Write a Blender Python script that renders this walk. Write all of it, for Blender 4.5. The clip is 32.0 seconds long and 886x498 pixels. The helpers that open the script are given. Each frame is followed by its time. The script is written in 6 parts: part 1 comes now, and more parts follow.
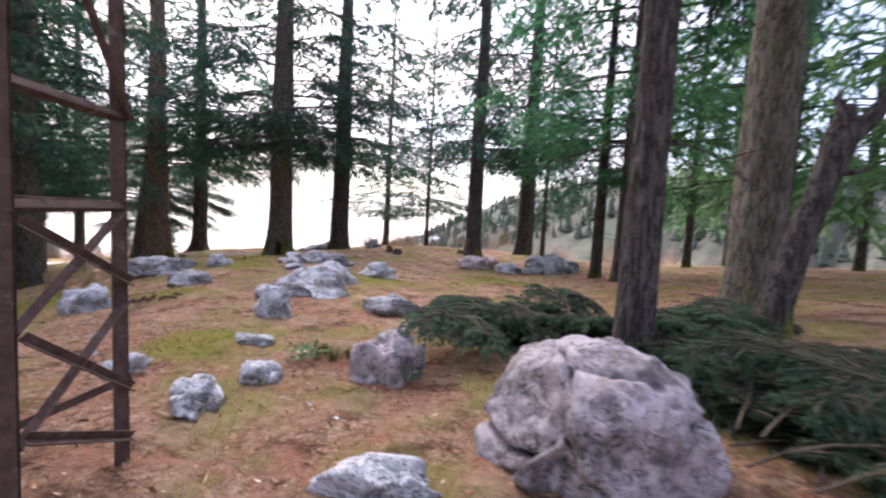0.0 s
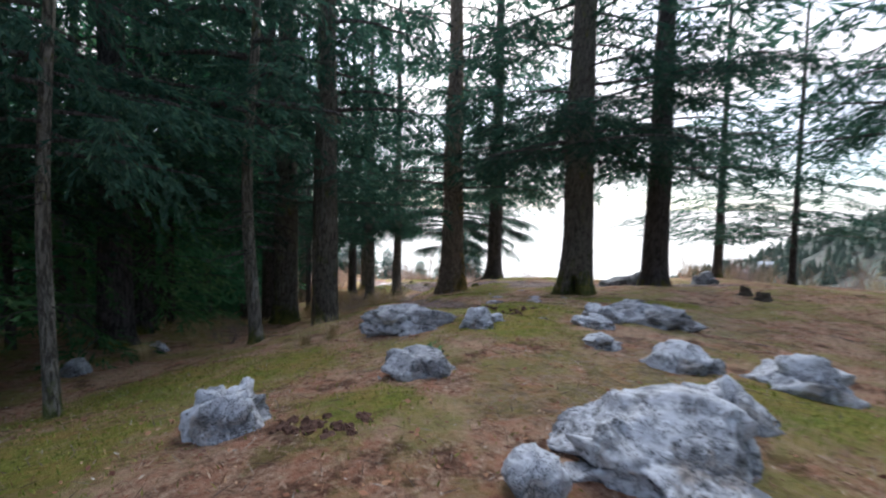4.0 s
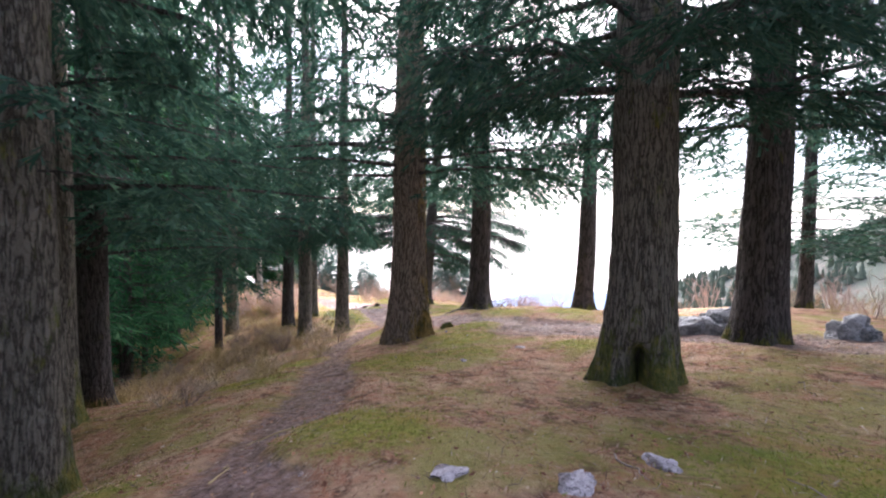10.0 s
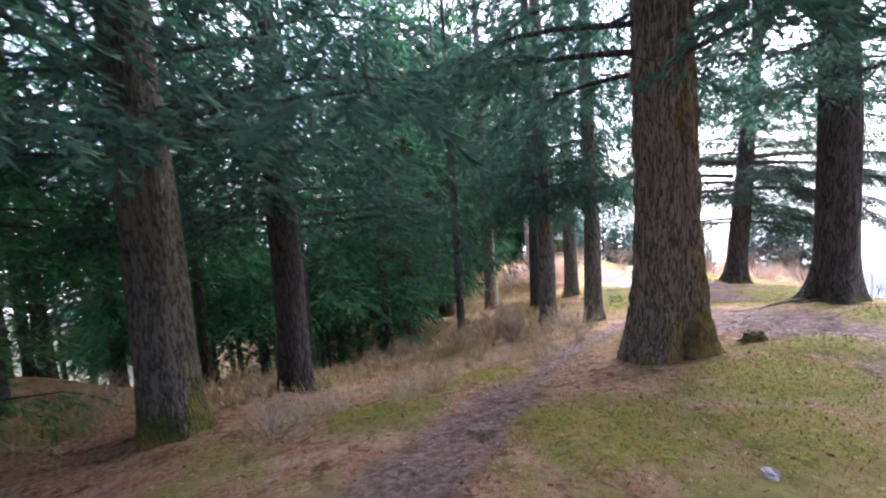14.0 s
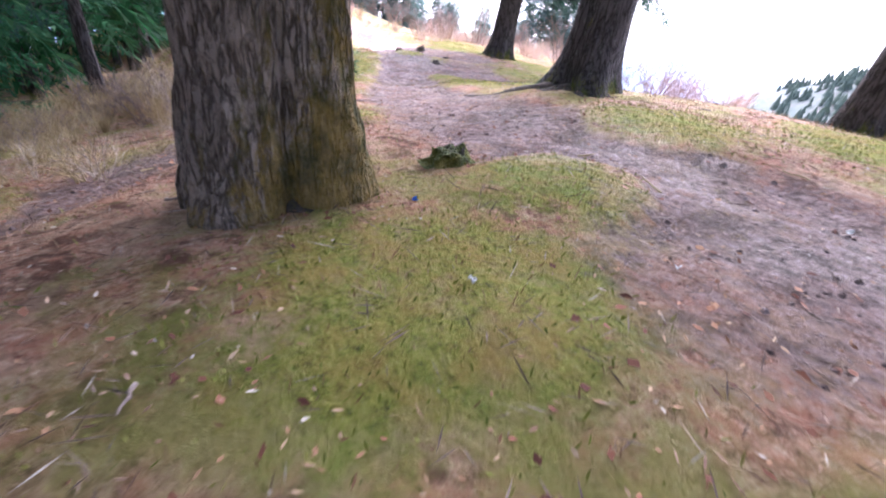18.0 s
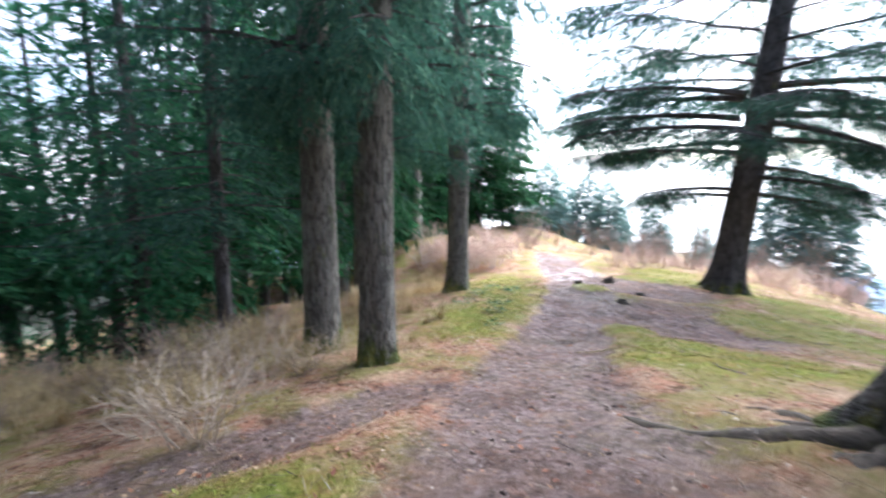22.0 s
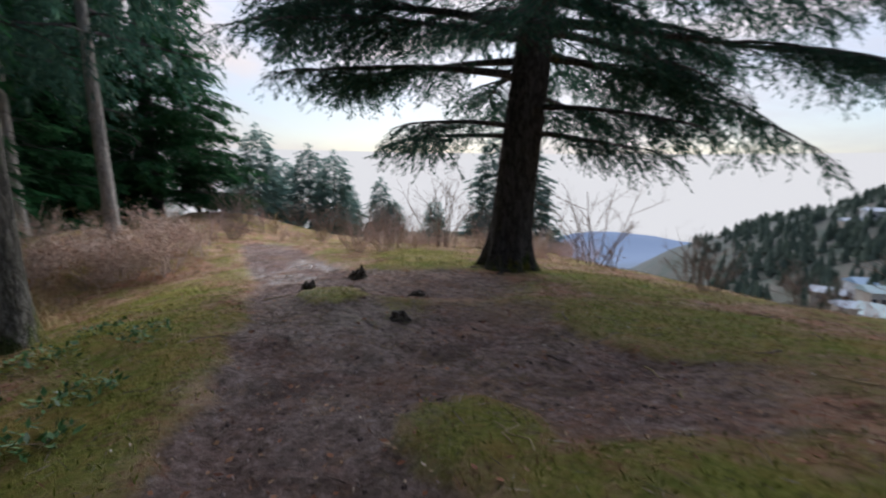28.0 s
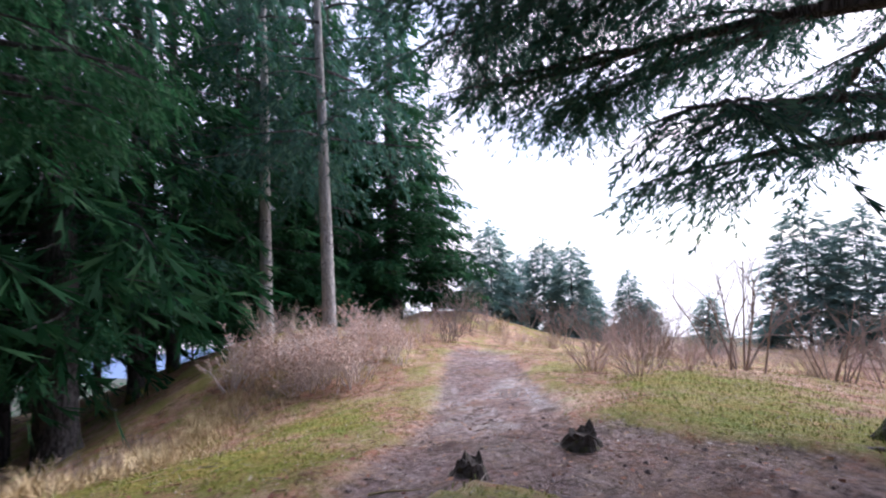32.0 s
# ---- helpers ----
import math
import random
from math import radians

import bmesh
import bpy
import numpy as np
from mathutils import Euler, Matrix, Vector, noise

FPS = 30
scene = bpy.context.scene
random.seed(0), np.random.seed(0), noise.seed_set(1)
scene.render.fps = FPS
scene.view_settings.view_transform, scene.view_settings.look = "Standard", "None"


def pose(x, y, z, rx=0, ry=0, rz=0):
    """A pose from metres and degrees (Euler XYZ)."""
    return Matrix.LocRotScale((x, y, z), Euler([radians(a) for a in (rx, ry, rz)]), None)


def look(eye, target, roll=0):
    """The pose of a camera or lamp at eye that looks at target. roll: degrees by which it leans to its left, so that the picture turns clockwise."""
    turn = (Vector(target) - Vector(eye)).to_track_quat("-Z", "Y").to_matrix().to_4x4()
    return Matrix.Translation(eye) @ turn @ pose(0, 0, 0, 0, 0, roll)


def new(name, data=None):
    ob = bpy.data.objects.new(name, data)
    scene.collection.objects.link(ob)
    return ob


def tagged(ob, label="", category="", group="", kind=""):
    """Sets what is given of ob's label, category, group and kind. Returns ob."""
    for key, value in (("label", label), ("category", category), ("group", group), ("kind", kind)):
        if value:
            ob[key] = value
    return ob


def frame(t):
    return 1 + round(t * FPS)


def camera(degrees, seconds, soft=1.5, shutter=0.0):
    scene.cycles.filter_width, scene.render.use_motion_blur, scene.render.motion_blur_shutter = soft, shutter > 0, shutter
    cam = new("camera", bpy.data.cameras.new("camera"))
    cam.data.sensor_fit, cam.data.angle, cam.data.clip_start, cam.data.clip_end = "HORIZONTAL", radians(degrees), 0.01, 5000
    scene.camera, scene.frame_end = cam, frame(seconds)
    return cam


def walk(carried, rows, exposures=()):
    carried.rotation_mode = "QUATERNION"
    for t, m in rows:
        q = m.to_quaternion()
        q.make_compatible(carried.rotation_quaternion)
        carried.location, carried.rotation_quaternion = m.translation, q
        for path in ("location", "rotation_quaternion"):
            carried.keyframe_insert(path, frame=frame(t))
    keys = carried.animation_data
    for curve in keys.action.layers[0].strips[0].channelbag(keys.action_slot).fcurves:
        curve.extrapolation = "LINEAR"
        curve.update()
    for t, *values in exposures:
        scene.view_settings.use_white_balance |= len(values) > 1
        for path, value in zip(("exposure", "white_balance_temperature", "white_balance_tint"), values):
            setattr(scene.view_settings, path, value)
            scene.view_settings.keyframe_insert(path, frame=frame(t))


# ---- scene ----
cam = camera(89.1, 32.0, 2.0, 0.4)
ROWS = [
    (0.0, 0.000, 0.000, 1.500, 0.25, -4.66, -3.14),
    (0.5, -0.261, 0.527, 1.494, 9.03, -6.07, -1.61),
    (1.0, -0.534, 1.156, 1.514, 17.65, -6.62, 0.07),
    (1.5, -0.830, 1.751, 1.558, 19.96, -4.77, -0.31),
    (2.0, -0.920, 2.322, 1.528, 21.89, -3.34, -0.89),
    (2.5, -1.151, 2.869, 1.503, 25.31, -3.46, -1.09),
    (3.0, -1.321, 3.422, 1.531, 26.85, -3.22, -1.25),
    (3.5, -1.425, 4.132, 1.482, 29.29, -2.32, -1.25),
    (4.0, -1.733, 4.775, 1.470, 36.68, -3.21, -1.15),
    (4.2, -1.862, 4.988, 1.487, 40.40, -4.30, -0.65),
    (4.5, -2.068, 5.307, 1.512, 47.66, -6.09, 0.12),
    (6.5, -3.794, 7.979, 1.490, 43.65, -2.92, 1.10),
    (7.0, -3.991, 8.495, 1.585, 39.91, -2.24, 1.02),
    (7.5, -4.240, 9.057, 1.564, 29.33, -0.90, -0.47),
    (8.0, -4.322, 9.733, 1.533, 18.34, -1.43, -1.90),
    (8.5, -4.644, 10.360, 1.480, 18.88, -3.04, -1.66),
    (9.0, -4.949, 10.992, 1.482, 25.93, -3.09, -1.10),
    (9.5, -5.326, 11.542, 1.491, 33.75, -2.49, -0.80),
    (10.0, -5.562, 12.102, 1.483, 35.86, -2.35, -0.91),
    (10.5, -5.645, 12.882, 1.387, 36.01, -1.79, -1.98),
    (11.0, -5.848, 13.690, 1.315, 37.39, -1.47, -2.22),
    (11.5, -6.135, 14.381, 1.300, 45.96, -0.52, -0.85),
    (12.0, -6.440, 14.961, 1.303, 49.80, 0.74, -0.62),
    (12.5, -6.879, 15.510, 1.245, 57.16, 0.11, 0.46),
    (13.0, -7.326, 15.816, 1.190, 69.05, -2.28, 2.87),
    (13.5, -7.738, 16.175, 1.155, 73.76, -4.43, 4.06),
    (15.5, -9.526, 18.262, 0.475, 64.84, -9.25, 2.37),
    (16.0, -9.891, 18.771, 0.429, 64.92, -7.24, 3.37),
    (16.5, -10.217, 19.397, 0.381, 61.79, -8.18, 2.31),
    (17.0, -10.459, 19.998, 0.284, 53.17, -14.82, -1.74),
    (17.5, -10.791, 20.672, 0.062, 45.48, -27.80, -6.16),
    (18.0, -11.117, 21.282, -0.031, 49.32, -33.78, -6.12),
    (18.5, -11.471, 21.886, -0.083, 54.15, -30.35, -1.76),
    (19.0, -11.752, 22.476, -0.048, 57.52, -25.15, 1.63),
    (19.5, -12.122, 23.048, 0.006, 60.33, -17.24, 2.04),
    (20.0, -12.427, 23.517, 0.056, 64.35, -12.24, -0.77),
    (20.5, -12.842, 23.898, 0.025, 66.84, -10.24, -2.11),
    (21.0, -13.240, 24.270, -0.002, 68.50, -9.83, -1.80),
    (21.5, -13.718, 24.607, -0.102, 68.09, -9.69, -1.89),
    (22.0, -14.170, 24.872, -0.228, 74.78, -9.24, -0.68),
    (22.5, -14.618, 24.928, -0.308, 92.10, -7.83, 0.19),
    (23.0, -15.095, 25.013, -0.380, 94.83, -8.66, 0.44),
    (23.5, -15.718, 25.185, -0.541, 85.81, -9.41, -2.71),
    (24.0, -16.339, 25.448, -0.682, 75.34, -9.39, -5.47),
    (24.5, -16.942, 25.677, -0.760, 62.81, -7.91, -3.87),
    (25.0, -17.464, 25.895, -0.826, 50.19, -6.13, -1.79),
    (25.5, -17.950, 26.179, -0.911, 43.02, -5.99, -1.20),
    (27.5, -19.480, 27.943, -1.417, 30.13, -9.12, -2.24),
    (28.0, -19.769, 28.426, -1.489, 40.59, -9.99, -0.81),
    (28.5, -20.089, 28.871, -1.556, 47.46, -7.82, -1.06),
    (29.0, -20.364, 29.369, -1.617, 52.84, -7.58, -0.44),
    (29.5, -20.647, 29.747, -1.628, 58.69, -5.91, -0.54),
    (30.0, -21.031, 30.055, -1.670, 65.53, -4.22, -0.08),
    (30.5, -21.493, 30.335, -1.684, 70.64, -1.81, 1.00),
    (31.0, -21.999, 30.638, -1.751, 73.89, 2.71, 1.64),
    (31.5, -22.567, 30.969, -1.890, 73.72, 3.65, 1.30),
    (32.0, -23.071, 31.404, -1.930, 70.73, 2.89, 1.69),
]
EXPOSURES = [  # seconds, stops, kelvin, tint
    (0.0, 2.22, 6500, 23), (2.0, 1.87, 6150, 10), (4.0, 1.72, 5950, 7), (7.0, 2.82, 6250, 15), (8.0, 2.57, 6050, 13), (9.0, 2.32, 6200, 12), (10.0, 2.67, 6250, 18), (11.0, 2.53, 6100, 23), (12.0, 2.47, 6050, 16), (13.5, 2.87, 5950, 18), (15.5, 3.29, 5600, 34), (17.0, 3.37, 5700, 30), (19.0, 3.17, 5400, 20),
    (20.0, 3.27, 5550, 17), (22.0, 2.82, 5550, 9), (23.0, 3.09, 5650, 11), (24.0, 2.92, 5300, 11), (25.0, 1.87, 5350, 5), (26.5, 1.02, 5850, 8), (28.0, 0.69, 5950, 10), (29.0, 1.17, 6000, 10), (30.0, 1.64, 6150, 18), (31.0, 1.77, 5950, 15), (32.0, 1.65, 5600, 20)]
walk(cam, [(t, pose(x, y, z, 90 + pitch, roll, yaw)) for t, x, y, z, yaw, pitch, roll in ROWS], EXPOSURES)

# ---- light ----
SUN_YAW, SUN_UP = 30.0, 36.0   # degrees: to the left of +y, above the horizon
world = bpy.data.worlds.new("sky")
scene.world = world
world.use_nodes = True
wn = world.node_tree
sky = wn.nodes.new("ShaderNodeTexSky")
sky.sky_type, sky.sun_disc = "NISHITA", False
sky.sun_elevation, sky.sun_rotation = radians(SUN_UP), radians(-SUN_YAW)
sky.air_density, sky.dust_density, sky.ozone_density = 1.0, 0.8, 1.2
# thin broken cloud over the whole sky
way, squash = wn.nodes.new("ShaderNodeTexCoord"), wn.nodes.new("ShaderNodeMapping")
squash.inputs["Scale"].default_value = (1.0, 1.0, 2.6)
cloud, veil = wn.nodes.new("ShaderNodeTexNoise"), wn.nodes.new("ShaderNodeValToRGB")
for key, value in (("Scale", 2.4), ("Detail", 6.0), ("Roughness", 0.55), ("Distortion", 0.4)):
    cloud.inputs[key].default_value = value
veil.color_ramp.elements[0].position, veil.color_ramp.elements[0].color = 0.40, (0.38, 0.38, 0.38, 1)
veil.color_ramp.elements[1].position, veil.color_ramp.elements[1].color = 0.60, (0.97, 0.97, 0.97, 1)
over = wn.nodes.new("ShaderNodeMix")
over.data_type = "RGBA"
# cloud lit from behind: brightest round the sun, duller towards the other side of the sky
near, spread, glare = wn.nodes.new("ShaderNodeVectorMath"), wn.nodes.new("ShaderNodeMapRange"), wn.nodes.new("ShaderNodeMix")
near.operation, glare.data_type = "DOT_PRODUCT", "RGBA"
near.inputs[1].default_value = (-math.sin(radians(SUN_YAW + 15)) * 0.94, math.cos(radians(SUN_YAW + 15)) * 0.94, 0.34)
for key, value in (("From Min", 0.25), ("From Max", 1.0)):
    spread.inputs[key].default_value = value
glare.inputs[6].default_value, glare.inputs[7].default_value = (3.5, 3.65, 4.6, 1), (7.9, 7.0, 6.6, 1)
wn.links.new(way.outputs["Generated"], near.inputs[0])
wn.links.new(near.outputs["Value"], spread.inputs[0])
wn.links.new(spread.outputs[0], glare.inputs[0])
wn.links.new(glare.outputs[2], over.inputs[7])
wn.links.new(way.outputs["Generated"], squash.inputs[0])
wn.links.new(squash.outputs[0], cloud.inputs["Vector"])
wn.links.new(cloud.outputs[0], veil.inputs[0])
wn.links.new(veil.outputs[0], over.inputs[0])
wn.links.new(sky.outputs[0], over.inputs[6])
# an overcast sky is dullest at the horizon and brightest overhead
lift, grow, dome = wn.nodes.new("ShaderNodeSeparateXYZ"), wn.nodes.new("ShaderNodeMapRange"), wn.nodes.new("ShaderNodeMix")
dome.data_type, dome.blend_type = "RGBA", "MULTIPLY"
dome.inputs[0].default_value = 1.0
for key, value in (("From Min", 0.0), ("From Max", 0.9), ("To Min", 0.62), ("To Max", 1.3)):
    grow.inputs[key].default_value = value
wn.links.new(way.outputs["Generated"], lift.inputs[0])
wn.links.new(lift.outputs[2], grow.inputs[0])
wn.links.new(over.outputs[2], dome.inputs[6])
wn.links.new(grow.outputs[0], dome.inputs[7])
wn.links.new(dome.outputs[2], wn.nodes["Background"].inputs[0])
wn.nodes["Background"].inputs[1].default_value = 0.104
sun = new("sun", bpy.data.lights.new("sun", "SUN"))
sun.data.energy, sun.data.angle, sun.data.color = 2.3, radians(60), (1.0, 0.96, 0.92)
sun.matrix_world = look((0, 0, 50), (50 * math.sin(radians(SUN_YAW)), -50 * math.cos(radians(SUN_YAW)), 50 - 50 * math.tan(radians(SUN_UP))))


# ---- materials ----
def material(name, rough=0.8, metal=0.0):
    m = bpy.data.materials.new(name)
    m.use_nodes = True
    b = m.node_tree.nodes["Principled BSDF"]
    b.inputs["Roughness"].default_value, b.inputs["Metallic"].default_value = rough, metal
    return m, m.node_tree, b


def node(nt, kind, **kw):
    n = nt.nodes.new(kind)
    for k, v in kw.items():
        n.inputs[k.replace("_", " ")].default_value = v
    return n


def ramp(nt, source, stops):
    r = nt.nodes.new("ShaderNodeValToRGB")
    e = r.color_ramp.elements
    while len(e) < len(stops):
        e.new(0.5)
    for el, (p, c) in zip(e, stops):
        el.position, el.color = p, (*c, 1)
    nt.links.new(source, r.inputs[0])
    return r.outputs[0]


def mixc(nt, fac, a, b, mode="MIX"):
    m = nt.nodes.new("ShaderNodeMix")
    m.data_type, m.blend_type = "RGBA", mode
    for sock, v in ((m.inputs[0], fac), (m.inputs[6], a), (m.inputs[7], b)):
        if hasattr(v, "is_output"):
            nt.links.new(v, sock)
        elif isinstance(v, tuple):
            sock.default_value = (*v, 1)
        else:
            sock.default_value = v
    return m.outputs[2]


def calc(nt, op, a, b=0.0, clamp=False):
    m = nt.nodes.new("ShaderNodeMath")
    m.operation, m.use_clamp = op, clamp
    for sock, v in ((m.inputs[0], a), (m.inputs[1], b)):
        if hasattr(v, "is_output"):
            nt.links.new(v, sock)
        else:
            sock.default_value = v
    return m.outputs[0]


def coords(nt, scale=(1, 1, 1), kind="Object"):
    t, m = nt.nodes.new("ShaderNodeTexCoord"), nt.nodes.new("ShaderNodeMapping")
    m.inputs["Scale"].default_value = scale
    nt.links.new(t.outputs[kind], m.inputs[0])
    return m.outputs[0]


def noisy(nt, vec, scale, detail=4.0, rough=0.6, out=0):
    n = node(nt, "ShaderNodeTexNoise", Scale=scale, Detail=detail, Roughness=rough)
    nt.links.new(vec, n.inputs["Vector"])
    return n.outputs[out]


def bump(nt, b, height, strength=0.5, distance=0.02):
    n = node(nt, "ShaderNodeBump", Strength=strength, Distance=distance)
    nt.links.new(height, n.inputs["Height"])
    nt.links.new(n.outputs[0], b.inputs["Normal"])


def bark(name, dark, light, moss=0.0, plates=5.0, foot=0.0, growth=((0.045, 0.075, 0.018), (0.13, 0.15, 0.03), (0.30, 0.25, 0.05)), north=0.0):
    """Conifer bark: long furrows between worn ridges, lichen, moss in streaks and a mossy foot."""
    m, nt, b = material(name, 0.92)
    b.inputs["Specular IOR Level"].default_value = 0.12
    v = coords(nt, (1, 1, 0.16))
    furrow = calc(nt, "MULTIPLY", calc(nt, "ABSOLUTE", calc(nt, "SUBTRACT", noisy(nt, v, plates * 2.6, 3.0, 0.55), 0.5)), 11.0, True)
    cross = calc(nt, "MULTIPLY", calc(nt, "ABSOLUTE", calc(nt, "SUBTRACT", noisy(nt, coords(nt, (1, 1, 0.55)), plates * 2.2, 4.0, 0.6), 0.5)), 16.0, True)
    crack = calc(nt, "MULTIPLY", furrow, calc(nt, "ADD", calc(nt, "MULTIPLY", cross, 0.5), 0.5))
    fine = noisy(nt, v, 45.0, 6.0, 0.75)
    big = noisy(nt, coords(nt, (1, 1, 0.5)), 1.3, 4.0, 0.65)
    col = ramp(nt, calc(nt, "MULTIPLY", calc(nt, "ADD", fine, 0.25), calc(nt, "ADD", crack, 0.15)), [(0.12, dark), (0.42, tuple((p + q) / 2 for p, q in zip(dark, light))), (0.72, light)])
    col = mixc(nt, calc(nt, "MULTIPLY", big, 0.5), col, tuple(c * 0.55 for c in light), "MIX")
    lich = ramp(nt, noisy(nt, coords(nt, (1, 1, 0.6)), 9.0, 7.0, 0.8), [(0.57, (0, 0, 0)), (0.68, (1, 1, 1))])
    col = mixc(nt, calc(nt, "MULTIPLY", lich, 0.45), col, (0.33, 0.35, 0.30))
    if moss:
        streak = noisy(nt, coords(nt, (1, 1, 0.4)), 3.4, 8.0, 0.8)
        if foot:
            xyz = nt.nodes.new("ShaderNodeSeparateXYZ")
            nt.links.new(coords(nt), xyz.inputs[0])
            streak = calc(nt, "ADD", streak, calc(nt, "MULTIPLY", calc(nt, "SUBTRACT", 1.0, calc(nt, "DIVIDE", xyz.outputs[2], foot), True), 0.2))
            if north:
                streak = calc(nt, "ADD", streak, calc(nt, "MULTIPLY", xyz.outputs[1], north))
        mm = ramp(nt, streak, [(0.63 - moss * 0.15, (0, 0, 0)), (0.72 - moss * 0.15, (1, 1, 1))])
        tint = ramp(nt, noisy(nt, coords(nt), 3.0, 5.0, 0.7), list(zip((0.38, 0.52, 0.66), growth)))
        col = mixc(nt, calc(nt, "MULTIPLY", mm, 0.8), col, tint)
    nt.links.new(col, b.inputs["Base Color"])
    bump(nt, b, calc(nt, "ADD", crack, calc(nt, "MULTIPLY", fine, 0.5)), 1.0, 0.04)
    return m


def foliage(name, dark, light, tip):
    m, nt, b = material(name, 0.7)
    b.inputs["Specular IOR Level"].default_value = 0.12
    g = nt.nodes.new("ShaderNodeNewGeometry")
    oi = nt.nodes.new("ShaderNodeObjectInfo")
    col = ramp(nt, g.outputs["Random Per Island"], [(0.0, dark), (0.75, light), (1.0, tip)])
    big = noisy(nt, coords(nt), 0.9, 3.0)
    col = mixc(nt, calc(nt, "MULTIPLY", big, 0.7), col, dark)
    hs = node(nt, "ShaderNodeHueSaturation", Saturation=1.0)
    nt.links.new(calc(nt, "ADD", calc(nt, "MULTIPLY", oi.outputs["Random"], 0.5), 0.75), hs.inputs["Value"])
    nt.links.new(col, hs.inputs["Color"])
    nt.links.new(hs.outputs[0], b.inputs["Base Color"])
    t = nt.nodes.new("ShaderNodeBsdfTranslucent")
    nt.links.new(hs.outputs[0], t.inputs["Color"])
    mix = node(nt, "ShaderNodeMixShader", Fac=0.55)
    nt.links.new(b.outputs[0], mix.inputs[1])
    nt.links.new(t.outputs[0], mix.inputs[2])
    nt.links.new(mix.outputs[0], nt.nodes["Material Output"].inputs[0])
    return m


def plain(name, low, high, scale=8.0, rough=0.85, depth=0.01, stretch=(1, 1, 1), metal=0.0, spot=None):
    """A surface with two scales of variation and fine relief."""
    m, nt, b = material(name, rough, metal)
    b.inputs["Specular IOR Level"].default_value = 0.2 if rough > 0.7 else 0.5
    v = coords(nt, stretch)
    a, c = noisy(nt, v, scale, 6.0, 0.65), noisy(nt, v, scale * 0.17, 3.0)
    col = ramp(nt, a, [(0.3, low), (0.72, high)])
    col = mixc(nt, calc(nt, "MULTIPLY", c, 0.55), col, tuple((p + q) * 0.32 for p, q in zip(low, high)))
    if spot:
        s = ramp(nt, noisy(nt, v, scale * 0.6, 5.0, 0.8), [(0.55, (0, 0, 0)), (0.66, (1, 1, 1))])
        col = mixc(nt, calc(nt, "MULTIPLY", s, 0.8), col, spot)
    nt.links.new(col, b.inputs["Base Color"])
    bump(nt, b, a, 0.6, depth)
    return m


def stone_material(name, low, high, stain):
    """Weathered limestone: pale worn faces, grey weathering, brown stains, pits, dark cracks and white lichen."""
    m, nt, b = material(name, 0.88)
    b.inputs["Specular IOR Level"].default_value = 0.2
    v = coords(nt)
    a, c, pits = noisy(nt, v, 12.0, 9.0, 0.72), noisy(nt, v, 2.6, 6.0, 0.65), noisy(nt, v, 34.0, 4.0, 0.6)
    g = nt.nodes.new("ShaderNodeNewGeometry")
    middle = tuple(p * 0.3 + q * 0.7 for p, q in zip(low, high))
    col = ramp(nt, a, [(0.34, tuple(p * 0.6 + q * 0.2 for p, q in zip(low, high))), (0.45, middle), (0.58, high)])
    col = mixc(nt, ramp(nt, c, [(0.50, (0, 0, 0)), (0.58, (0.75, 0.75, 0.75))]), col, tuple(x * 0.6 for x in low))
    col = mixc(nt, ramp(nt, noisy(nt, v, 1.9, 6.0, 0.7), [(0.56, (0, 0, 0)), (0.64, (0.7, 0.7, 0.7))]), col, stain)
    col = mixc(nt, ramp(nt, pits, [(0.62, (0, 0, 0)), (0.70, (0.6, 0.6, 0.6))]), col, tuple(x * 0.3 for x in low))
    sp = ramp(nt, noisy(nt, v, 5.0, 7.0, 0.75), [(0.60, (0, 0, 0)), (0.68, (0.6, 0.6, 0.6))])
    col = mixc(nt, sp, col, tuple(min(0.84, x * 1.2) for x in high))
    # thin dark cracks
    bend = noisy(nt, v, 3.0, 5.0, 0.7, 1)
    crack = calc(nt, "ABSOLUTE", calc(nt, "SUBTRACT", noisy(nt, bend, 5.0, 2.0, 0.5), 0.5))
    line = ramp(nt, crack, [(0.006, (0.9, 0.9, 0.9)), (0.022, (0, 0, 0))])
    col = mixc(nt, line, col, tuple(x * 0.16 for x in low))
    # concave creases of the mesh are darker
    crease = ramp(nt, g.outputs["Pointiness"], [(0.44, (0.9, 0.9, 0.9)), (0.492, (0, 0, 0))])
    col = mixc(nt, crease, col, tuple(x * 0.2 for x in low))
    nt.links.new(col, b.inputs["Base Color"])
    bump(nt, b, calc(nt, "ADD", a, calc(nt, "MULTIPLY", calc(nt, "MINIMUM", crack, 0.03), 12.0)), 0.8, 0.035)
    return m


